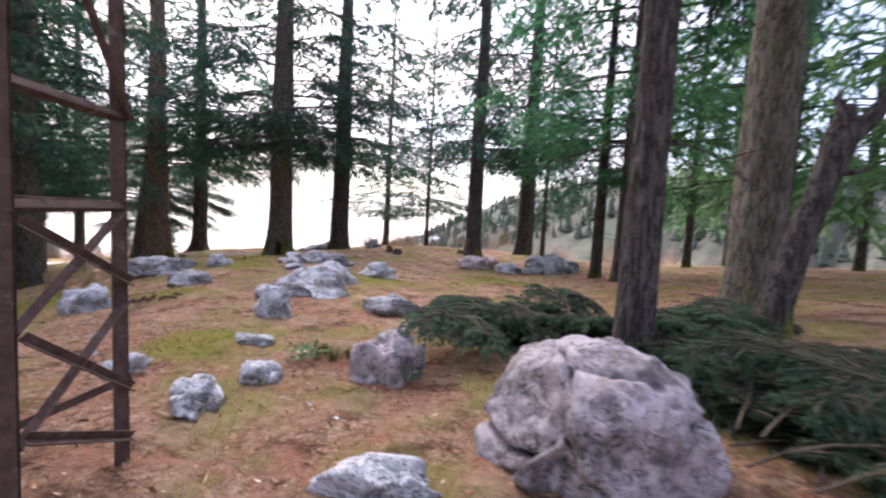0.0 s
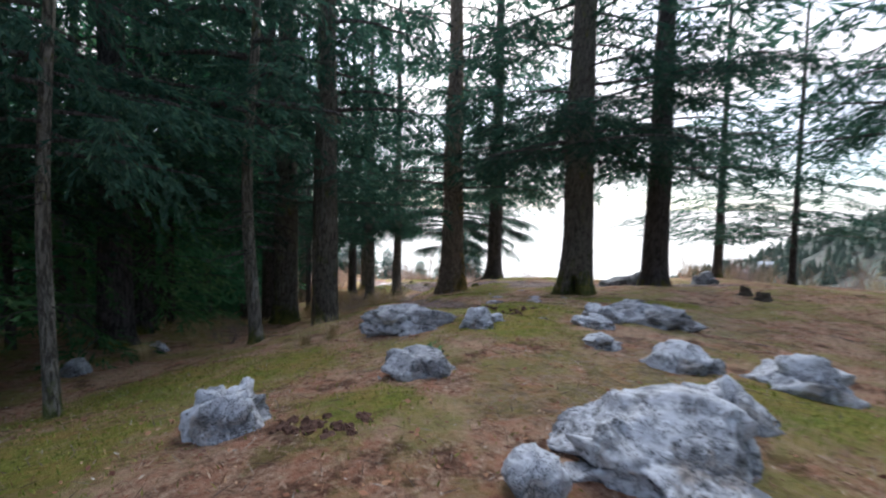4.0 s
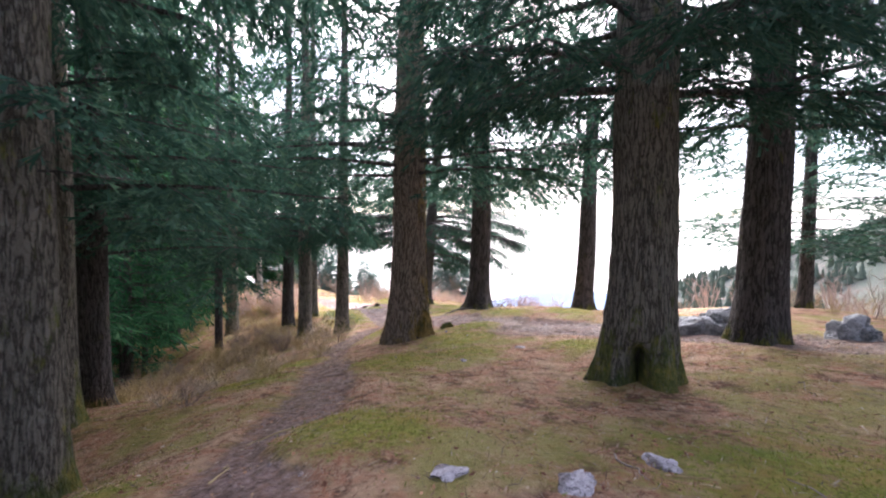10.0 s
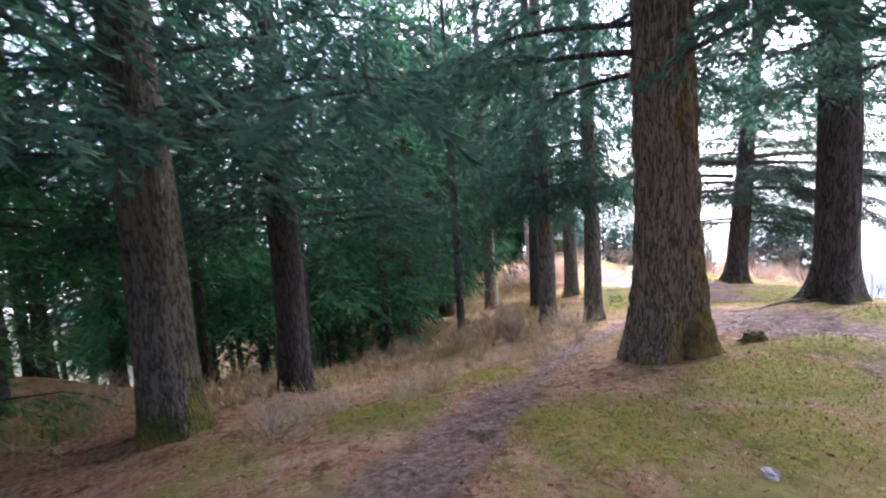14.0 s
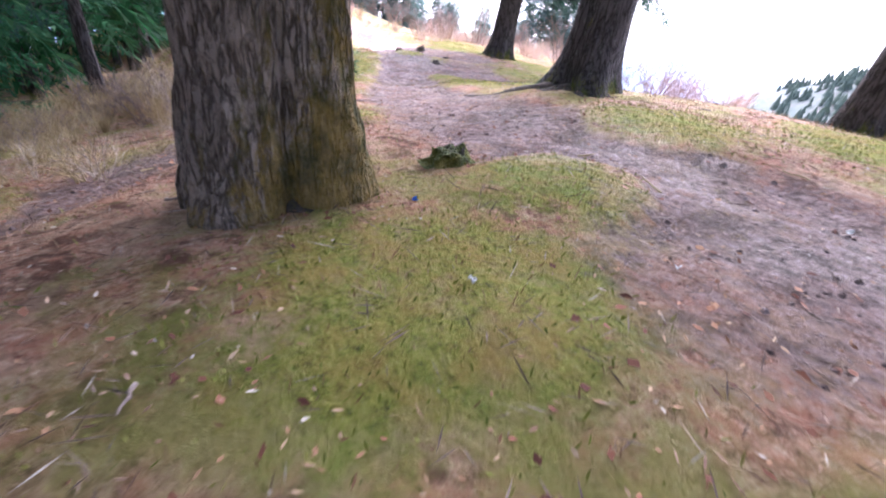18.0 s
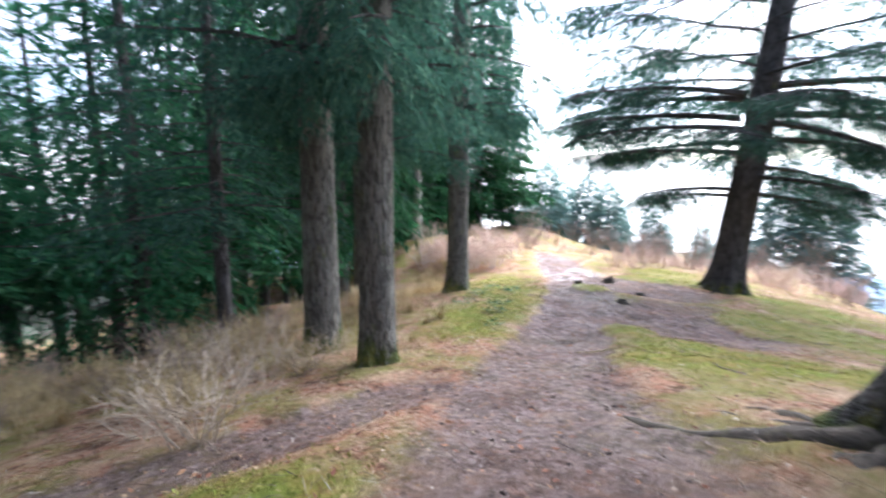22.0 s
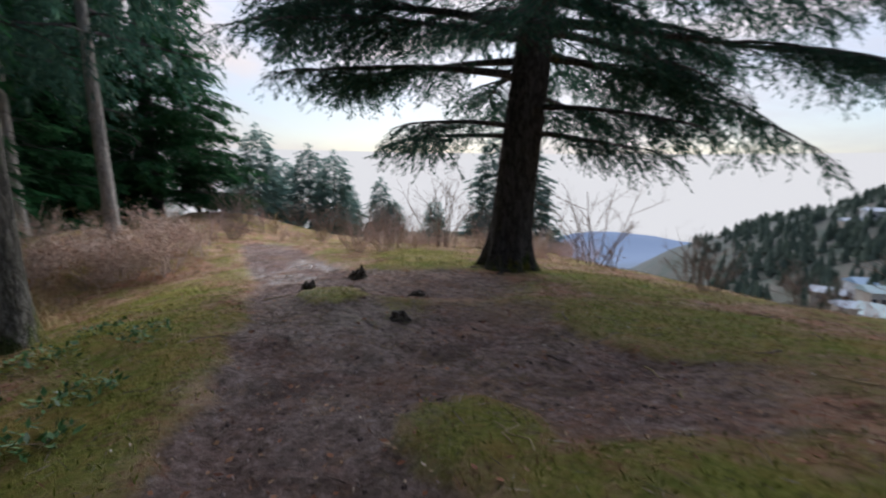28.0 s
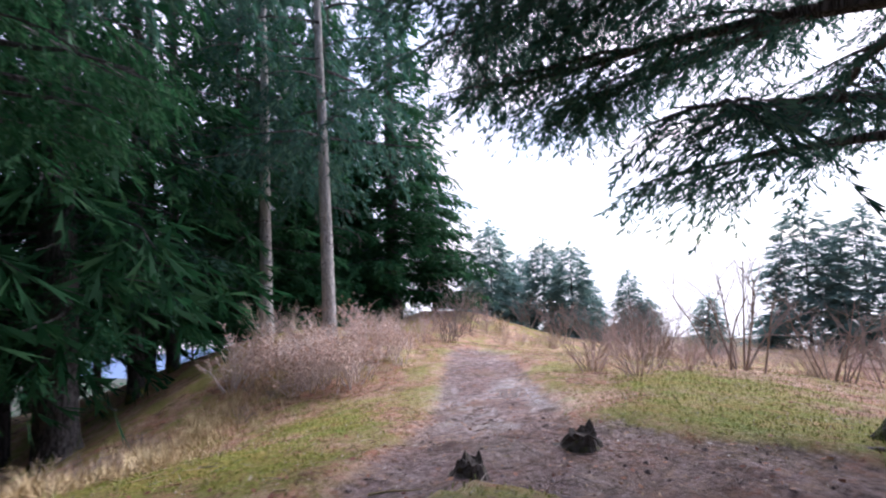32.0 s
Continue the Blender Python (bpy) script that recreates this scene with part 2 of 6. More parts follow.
def ground_material():
    m, nt, b = material("forest_floor", 0.9)
    v = coords(nt)

    def attribute(name):
        a = nt.nodes.new("ShaderNodeAttribute")
        a.attribute_name = name
        return a.outputs["Fac"]

    fine, mid, big = noisy(nt, v, 14.0, 10.0, 0.85), noisy(nt, v, 4.0, 8.0, 0.75), noisy(nt, v, 0.7, 6.0, 0.65)
    litter = ramp(nt, fine, [(0.38, (0.075, 0.038, 0.026)), (0.46, (0.33, 0.185, 0.122)), (0.54, (0.54, 0.345, 0.235)), (0.64, (0.82, 0.66, 0.52))])
    litter = mixc(nt, ramp(nt, mid, [(0.45, (0, 0, 0)), (0.60, (0.7, 0.7, 0.7))]), litter, (0.50, 0.225, 0.14))
    litter = mixc(nt, ramp(nt, noisy(nt, v, 2.3, 7.0, 0.75), [(0.52, (0, 0, 0)), (0.59, (0.85, 0.85, 0.85))]), litter, (0.115, 0.06, 0.04))
    litter = mixc(nt, ramp(nt, noisy(nt, v, 1.1, 6.0, 0.7), [(0.50, (0, 0, 0)), (0.60, (0.6, 0.6, 0.6))]), litter, (0.62, 0.44, 0.29))
    litter = mixc(nt, ramp(nt, big, [(0.47, (0, 0, 0)), (0.60, (0.7, 0.7, 0.7))]), litter, (0.30, 0.30, 0.08))
    turf = ramp(nt, noisy(nt, v, 18.0, 9.0, 0.85), [(0.38, (0.045, 0.055, 0.014)), (0.5, (0.255, 0.280, 0.042)), (0.64, (0.43, 0.40, 0.115))])
    turf = mixc(nt, ramp(nt, noisy(nt, v, 2.6, 7.0, 0.75), [(0.44, (0, 0, 0)), (0.62, (0.65, 0.65, 0.65))]), turf, (0.42, 0.26, 0.085))
    turf = mixc(nt, ramp(nt, noisy(nt, v, 0.9, 5.0, 0.7), [(0.50, (0, 0, 0)), (0.62, (0.6, 0.6, 0.6))]), turf, (0.15, 0.225, 0.03))
    mud = ramp(nt, noisy(nt, v, 9.0, 10.0, 0.82), [(0.37, (0.050, 0.035, 0.032)), (0.46, (0.195, 0.142, 0.130)), (0.54, (0.33, 0.238, 0.222)), (0.65, (0.51, 0.405, 0.385))])
    mud = mixc(nt, ramp(nt, noisy(nt, v, 1.7, 6.0, 0.7), [(0.5, (0, 0, 0)), (0.64, (0.7, 0.7, 0.7))]), mud, (0.075, 0.052, 0.048))
    mud = mixc(nt, ramp(nt, noisy(nt, v, 0.8, 6.0, 0.7), [(0.52, (0, 0, 0)), (0.66, (0.55, 0.55, 0.55))]), mud, (0.28, 0.175, 0.125))
    wobble = calc(nt, "MULTIPLY", calc(nt, "SUBTRACT", noisy(nt, v, 1.4, 8.0, 0.78), 0.5), 1.7)

    grit = calc(nt, "MULTIPLY", calc(nt, "SUBTRACT", noisy(nt, v, 7.0, 8.0, 0.8), 0.5), 2.4)

    def mask(name):
        s = calc(nt, "ADD", calc(nt, "ADD", attribute(name), wobble), grit)
        return ramp(nt, s, [(0.3, (0, 0, 0)), (0.95, (0.92, 0.92, 0.92))])

    fm, fd, ff = mask("moss"), mask("mud"), attribute("far")
    col = mixc(nt, fm, litter, turf)
    col = mixc(nt, fd, col, mud)
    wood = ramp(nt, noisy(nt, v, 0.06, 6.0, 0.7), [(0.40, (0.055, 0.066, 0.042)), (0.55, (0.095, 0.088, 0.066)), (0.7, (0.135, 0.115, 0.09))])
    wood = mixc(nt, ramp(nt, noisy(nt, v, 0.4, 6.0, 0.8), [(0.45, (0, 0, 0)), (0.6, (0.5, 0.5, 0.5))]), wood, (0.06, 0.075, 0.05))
    # distance haze painted in: ground turns blue the farther it lies
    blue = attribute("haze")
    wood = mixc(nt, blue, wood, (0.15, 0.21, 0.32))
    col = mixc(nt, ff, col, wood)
    nt.links.new(col, b.inputs["Base Color"])
    wet = ramp(nt, noisy(nt, v, 1.1, 5.0, 0.6), [(0.42, (0, 0, 0)), (0.55, (1, 1, 1))])
    wetness = calc(nt, "MULTIPLY", wet, attribute("wet"))
    rough = calc(nt, "SUBTRACT", 0.92, calc(nt, "MULTIPLY", wetness, 0.72))
    nt.links.new(rough, b.inputs["Roughness"])
    nt.links.new(calc(nt, "ADD", calc(nt, "MULTIPLY", wetness, 0.5), 0.08), b.inputs["Specular IOR Level"])
    bump(nt, b, calc(nt, "ADD", fine, calc(nt, "MULTIPLY", mid, 2.5)), 1.0, 0.06)
    return m


GROUND = ground_material()
BARK = bark("dark_bark", (0.018, 0.016, 0.017), (0.138, 0.124, 0.120), 0.2, 5.0, 0.5)
BARK_MOSSY = bark("mossy_bark", (0.020, 0.018, 0.015), (0.25, 0.225, 0.19), 0.5, 6.5, 1.1)
BARK_LICHEN = bark("lichen_bark", (0.03, 0.022, 0.016), (0.44, 0.35, 0.28), 0.8, 6.0, 1.3, ((0.07, 0.075, 0.02), (0.25, 0.17, 0.04), (0.44, 0.30, 0.08)), 0.25)
BARK_PALE = bark("pale_bark", (0.26, 0.245, 0.225), (0.62, 0.58, 0.52), 0.15, 6.0)
BARK_GREY = bark("grey_bark", (0.037, 0.034, 0.030), (0.27, 0.25, 0.215), 0.42, 6.0, 0.6)
NEEDLES = foliage("cedar_needles", (0.025, 0.068, 0.050), (0.070, 0.148, 0.104), (0.14, 0.23, 0.14))
NEEDLES_GREEN = foliage("spruce_needles", (0.028, 0.120, 0.058), (0.088, 0.255, 0.120), (0.19, 0.38, 0.175))
# darker copy of the spruce needles: the wood's shade put into the colour
NEEDLES_SHADED = foliage("shaded_wood_needles", (0.014, 0.058, 0.022), (0.042, 0.120, 0.048), (0.085, 0.18, 0.075))
# far firs and hill woods: distance haze is mixed into these paler colours
NEEDLES_FAR = foliage("hazed_far_needles", (0.12, 0.20, 0.175), (0.21, 0.31, 0.265), (0.30, 0.39, 0.32))
NEEDLES_HILL = foliage("hazed_hill_needles", (0.12, 0.16, 0.125), (0.19, 0.24, 0.185), (0.23, 0.28, 0.20))
# brighter needle copy: sunlight on the foliage is put into its colour
NEEDLES_LIGHT = foliage("sunlit_needles", (0.06, 0.15, 0.06), (0.15, 0.31, 0.125), (0.30, 0.46, 0.20))
CUT_NEEDLES = foliage("cut_needles", (0.04, 0.085, 0.06), (0.10, 0.17, 0.11), (0.19, 0.26, 0.15))
TWIG = plain("bare_twig", (0.20, 0.15, 0.125), (0.44, 0.35, 0.30), 14.0)
TWIG_PINK = plain("pink_twig", (0.46, 0.33, 0.29), (0.76, 0.60, 0.54), 14.0)
TWIG_CREAM = plain("cream_twig", (0.55, 0.44, 0.38), (0.86, 0.74, 0.66), 14.0)
TWIG_PALE = plain("pale_dead_twig", (0.42, 0.33, 0.24), (0.72, 0.60, 0.48), 14.0)
STRAW = plain("dry_grass", (0.34, 0.25, 0.12), (0.62, 0.50, 0.28), 9.0)
GRASS = plain("short_grass", (0.07, 0.085, 0.02), (0.22, 0.22, 0.06), 3.0)
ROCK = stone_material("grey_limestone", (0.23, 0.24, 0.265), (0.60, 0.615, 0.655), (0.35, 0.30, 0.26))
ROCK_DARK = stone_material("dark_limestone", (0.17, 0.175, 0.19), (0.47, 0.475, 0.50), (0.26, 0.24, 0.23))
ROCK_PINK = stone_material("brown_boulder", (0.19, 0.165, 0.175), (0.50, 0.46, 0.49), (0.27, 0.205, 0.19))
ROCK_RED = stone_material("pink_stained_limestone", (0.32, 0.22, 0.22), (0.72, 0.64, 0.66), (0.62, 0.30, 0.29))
RUST = plain("rusty_steel", (0.055, 0.035, 0.030), (0.16, 0.105, 0.09), 12.0, 0.75, 0.004, spot=(0.19, 0.15, 0.14))
ROOT = plain("root_bark", (0.03, 0.024, 0.02), (0.17, 0.135, 0.11), 16.0, 0.9, 0.05, spot=(0.11, 0.10, 0.035))


def varied(name, stops, rough=0.85):
    m, nt, b = material(name, rough)
    b.inputs["Specular IOR Level"].default_value = 0.2
    g = nt.nodes.new("ShaderNodeNewGeometry")
    col = ramp(nt, g.outputs["Random Per Island"], stops)
    col = mixc(nt, calc(nt, "MULTIPLY", noisy(nt, coords(nt), 30.0), 0.5), col, stops[0][1])
    nt.links.new(col, b.inputs["Base Color"])
    return m


DRY_LEAF = varied("dry_leaf", [(0.0, (0.42, 0.26, 0.18)), (0.5, (0.66, 0.48, 0.38)), (1.0, (0.85, 0.72, 0.60))])


# ---- small tools ----
def mesh_of(name, verts, faces, smooth=False):
    me = bpy.data.meshes.new(name)
    verts, faces = np.asarray(verts, np.float32), np.asarray(faces, np.int32)
    n, k = faces.shape
    me.vertices.add(len(verts)), me.loops.add(n * k), me.polygons.add(n)
    me.vertices.foreach_set("co", verts.ravel())
    me.loops.foreach_set("vertex_index", faces.ravel())
    me.polygons.foreach_set("loop_start", np.arange(0, n * k, k, dtype=np.int32))
    me.polygons.foreach_set("use_smooth", np.full(n, smooth))
    me.update(calc_edges=True)
    return me


def part(name, me, mat, parent=None, label="", m=None):
    """One mesh object under a thing or under a part."""
    if isinstance(me, bmesh.types.BMesh):
        d = bpy.data.meshes.new(name)
        me.to_mesh(d)
        me.free()
        me = d
    if not me.materials:
        for one in mat if isinstance(mat, tuple) else (mat,):
            me.materials.append(one)
    ob = new(name, me)
    if parent:
        ob.parent = parent
    if m is not None:
        ob.matrix_basis = m
    if label:
        tagged(ob, label)
    return ob


def thing(name, x, y, z, label, category, group="", turn=0.0, kind=""):
    ob = new(name)
    ob.empty_display_size = 0.2
    ob.matrix_basis = pose(x, y, z, 0, 0, turn)
    return tagged(ob, label, category, group, kind)


class Pile:
    """Vertices and faces of one mesh, gathered piece by piece (all quads)."""

    def __init__(self):
        self.v, self.f, self.n = [], [], 0

    def add(self, v, f):
        self.v.append(np.asarray(v, float))
        self.f.append(np.asarray(f, int) + self.n)
        self.n += len(v)

    def mesh(self, name, smooth=False):
        return mesh_of(name, np.concatenate(self.v), np.concatenate(self.f), smooth)

    def with_other(self, name, other):
        """This pile in the first material and the other in the second, as one mesh."""
        k = sum(len(f) for f in self.f)
        v, f = np.concatenate(self.v + other.v), np.concatenate(self.f + [g + self.n for g in other.f])
        me = mesh_of(name, v, f)
        me.polygons.foreach_set("material_index", (np.arange(len(f)) >= k).astype(np.int32))
        return me


def tube(points, radii, sides=6):
    """A tapered tube along points: vertices and quads, with no caps."""
    p, r = np.asarray(points, float), np.asarray(radii, float)
    t = np.gradient(p, axis=0)
    t /= np.linalg.norm(t, axis=1)[:, None] + 1e-9
    up = np.where(np.abs(t[:, 2:3]) > 0.9, [[1.0, 0, 0]], [[0, 0, 1.0]])
    a = np.cross(t, up)
    a /= np.linalg.norm(a, axis=1)[:, None] + 1e-9
    b = np.cross(t, a)
    th = np.linspace(0, 2 * np.pi, sides, endpoint=False)
    ring = np.cos(th)[None, :, None] * a[:, None] + np.sin(th)[None, :, None] * b[:, None]
    v = (p[:, None] + ring * r[:, None, None]).reshape(-1, 3)
    i, j = np.meshgrid(np.arange(len(p) - 1), np.arange(sides), indexing="ij")
    k = (j + 1) % sides
    f = np.stack([i * sides + j, i * sides + k, (i + 1) * sides + k, (i + 1) * sides + j], -1).reshape(-1, 4)
    return v, f


def kites(base, along, side, length, width):
    """Flat leaf-like quads: base, left, tip, right."""
    n = len(base)
    mid = base + along * (length * 0.45)[:, None]
    v = np.stack([base, mid + side * (width / 2)[:, None], base + along * length[:, None], mid - side * (width / 2)[:, None]], 1).reshape(-1, 3)
    return v, np.arange(4 * n).reshape(n, 4)


def tufts(base, along, side, length, width):
    """Forked tufts of needles: base, one tip, the notch between, the other tip."""
    n = len(base)
    v = np.stack([base, base + along * (length * 0.82)[:, None] + side * (width / 2)[:, None], base + along * (length * 0.6)[:, None], base + along * length[:, None] - side * (width * 0.42)[:, None]], 1).reshape(-1, 3)
    return v, np.arange(4 * n).reshape(n, 4)


def unit(a):
    return a / (np.linalg.norm(a, axis=-1, keepdims=True) + 1e-9)


# ---- the lie of the land ----
PLANE = (0.8063, 0.0782, -0.0848)
WEST_SWELLS = [  # x, y, rise
    (-48.5, 40, 2.36), (-43, 29, 1.52), (-37.5, 23.5, -2.61), (-37.5, 34.5, 0.69), (-32, 29, -0.82),
    (-32, 34.5, -0.39), (-32, 40, 0.59), (-26.5, 23.5, -0.41), (-26.5, 29, 0.74), (-26.5, 34.5, 0.57),
    (-21, 18, -1.54), (-21, 23.5, 0.27), (-21, 29, -0.75), (-15.5, 12.5, -0.46), (-15.5, 18, 0.54),
]
EAST_SWELLS = [  # x, y, rise
    (-15.5, 23.5, -0.13), (-15.5, 29, 1.21), (-10, 7, -1.21), (-10, 12.5, 0.87), (-10, 18, -0.30),
    (-10, 23.5, 0.26), (-4.5, 7, 0.46), (-4.5, 12.5, 0.45), (-4.5, 23.5, 0.50), (-4.5, 34.5, 1.10),
    (1, 1.5, -0.76), (1, 12.5, -0.43), (1, 18, -0.07), (1, 23.5, 0.68), (6.5, 23.5, -0.10),
]

SWELL = 4.4


def smooth_step(x, a, b):
    t = np.clip((x - a) / (b - a), 0, 1)
    return t * t * (3 - 2 * t)


U_DIR, R_DIR = np.array((-0.69, 0.724)), np.array((0.724, 0.69))


def land(x, y):
    """Height of the ground, without its small unevenness."""
    x, y = np.asarray(x, float), np.asarray(y, float)
    s, r = x * U_DIR[0] + y * U_DIR[1], x * R_DIR[0] + y * R_DIR[1]
    xc, yc = 60 * np.tanh((x + 20) / 60) - 20, 60 * np.tanh((y - 20) / 60) + 20
    z = PLANE[0] + PLANE[1] * xc + PLANE[2] * yc
    for bx, by, k in WEST_SWELLS + EAST_SWELLS:
        z = z + k * np.exp(-((x - bx) ** 2 + (y - by) ** 2) / (2 * SWELL ** 2))
    # the bank that falls from the path into the wood, and the low rise at the meadow's head
    off, on = -0.893 * (x + 21.7) - 0.45 * (y - 18.4), -0.45 * (x + 21.7) + 0.893 * (y - 18.4)
    z = z - 3.4 * smooth_step(off, 0.0, 7.5) * smooth_step(on, -9, -3) * (1 - smooth_step(on, 4.5, 9))
    z = z - 0.6 * np.exp(-((x + 47) ** 2 + (y - 36.5) ** 2) / 50)
    z = z - 0.8 * np.exp(-((x + 13.0) ** 2 + (y - 13.0) ** 2) / 5.8)
    edge = np.interp(s, (31, 36, 40, 48), (20, 13.5, 11.8, 10.5))
    steep = smooth_step(s, 30, 40)
    z = z - 30 * np.tanh(np.maximum(r - edge, 0) / (75 - 35 * steep)) * smooth_step(r, edge, edge + 12 - 7 * steep)
    z = z - 20 * np.tanh(np.maximum(-r - 8, 0) / 80)
    z = z - 30 * np.tanh(np.maximum(s - 82, 0) / 130)
    far = np.hypot(x + 15, y - 25)
    z = z - 0.16 * np.maximum(far - 180, 0)
    # the wooded hill across the valley, rising to the east, and the blue range beyond
    turn = np.degrees(np.arctan2(-(x + 15), y - 25))
    crest = np.interp(turn, (-130, -80, -40, -26, -15, -8, -4, 3, 10, 17, 30), (-30, 20, 34, 30, 17, 1, -12, -26, -46, -66, -75))
    w = smooth_step(far, 70, 300) * (1 - 0.85 * smooth_step(far, 320, 800)) * smooth_step(-turn, -24, -12) * smooth_step(turn, -140, -90)
    z = z * (1 - w) + (crest + 5 * np.sin(turn * 0.9) + 2.5 * np.sin(turn * 2.7 + 1)) * w
    ridge = np.interp(turn, (-180, -90, 0, 12, 17, 21, 24, 29, 36, 60, 110, 180), (-8, -8, -8.6, -8.2, -7.2, -6.3, -6.5, -8.0, -8.2, -7.6, -7.2, -8)) + 0.22 * np.sin(turn * 1.7) + 0.1 * np.sin(turn * 4.3)
    z = z + np.exp(-((far - 2600) / 520) ** 2) * (2600 * np.tan(np.radians(ridge)) + 0.16 * 2420 + 30)
    return z


def path_distance(x, y, line):
    best = np.full(np.shape(x), 1e9)
    for (ax, ay), (bx, by) in zip(line, line[1:]):
        dx, dy = bx - ax, by - ay
        t = np.clip(((x - ax) * dx + (y - ay) * dy) / (dx * dx + dy * dy), 0, 1)
        best = np.minimum(best, np.hypot(x - ax - t * dx, y - ay - t * dy))
    return best


MAIN_PATH = [(-3.5, 24), (-8.5, 25), (-12.4, 25.2), (-15.5, 25.9), (-18.4, 27.1), (-21.5, 29.3), (-25, 31.9), (-29.5, 34.4), (-36, 37)]
SIDE_PATH = [(-7.2, 12.3), (-9.2, 14.3), (-11.9, 17.3), (-13.6, 18.9), (-15.6, 20.3), (-17.4, 22.3), (-18.4, 24.4), (-19.2, 26.0)]
EAST_PATH = [(-3.2, 8.5), (-2.5, 15), (-3.8, 20), (-3.5, 24)]
MOSS = [  # x, y, radius
    (-5.0, 16.5, 1.8), (-3.9, 17.2, 1.2), (-9.0, 15.4, 1.2), (-12.1, 19.6, 1.5), (-11.2, 20.9, 1.1), (-12.5, 22.5, 1.4), (-13.3, 27.0, 1.4), (-5.5, 12.3, 1.5), (-7.2, 11.2, 1.1),
    (-8.4, 7.1, 1.8), (-6.4, 5.4, 1.6), (-7.0, 8.2, 1.2), (-4.5, 7.4, 0.7), (-13.0, 24.3, 1.0), (-16.8, 24.3, 1.0), (-19.6, 30.4, 1.5), (-22.4, 27.6, 1.3), (-21.0, 34.8, 2.2), (-18.7, 30.6, 1.9), (-26.0, 29.9, 1.8), (-25.8, 32.7, 0.7), (-21.4, 30.7, 0.7),
    (-24.0, 29.0, 1.3), (-27.2, 36.6, 1.9), (-29.2, 30.2, 2.2), (-28.9, 38.2, 2.2), (-2.6, 4.8, 0.7), (-5.0, 10.8, 1.3), (-23.6, 27.9, 1.1)]
MOSS_MORE = [(-10.4, 13.0, 1.2), (-11.5, 28.5, 1.5), (-9.0, 22.2, 1.0), (-14.5, 17.5, 1.2), (-16.5, 20.0, 1.3), (-22.8, 37.5, 2.0), (-1.5, 9.5, 1.0), (1.5, 12.5, 1.5), (-31.5, 32.0, 1.5)]
VERGES = [(-24.6, 29.6, 1.1), (-23.0, 28.6, 0.9), (-26.3, 30.5, 1.1), (-28.0, 31.2, 1.0), (-30.0, 32.1, 0.9), (-21.9, 27.9, 0.8), (-20.2, 30.4, 1.0), (-19.0, 30.4, 1.4), (-17.8, 30.9, 1.4), (-19.1, 29.3, 0.8), (-22.4, 36.6, 1.4), (-20.6, 35.4, 1.2), (-24.2, 37.8, 1.4), (-19.3, 34.7, 0.9), (-25.4, 32.5, 0.62), (-21.3, 30.6, 0.6), (-26.9, 36.2, 1.1), (-26.0, 36.9, 1.2)]
GRID = {}
DITCH = [(-7.05, 12.16), (-6.39, 12.15), (-5.77, 12.09), (-5.39, 11.80), (-5.04, 11.65)]


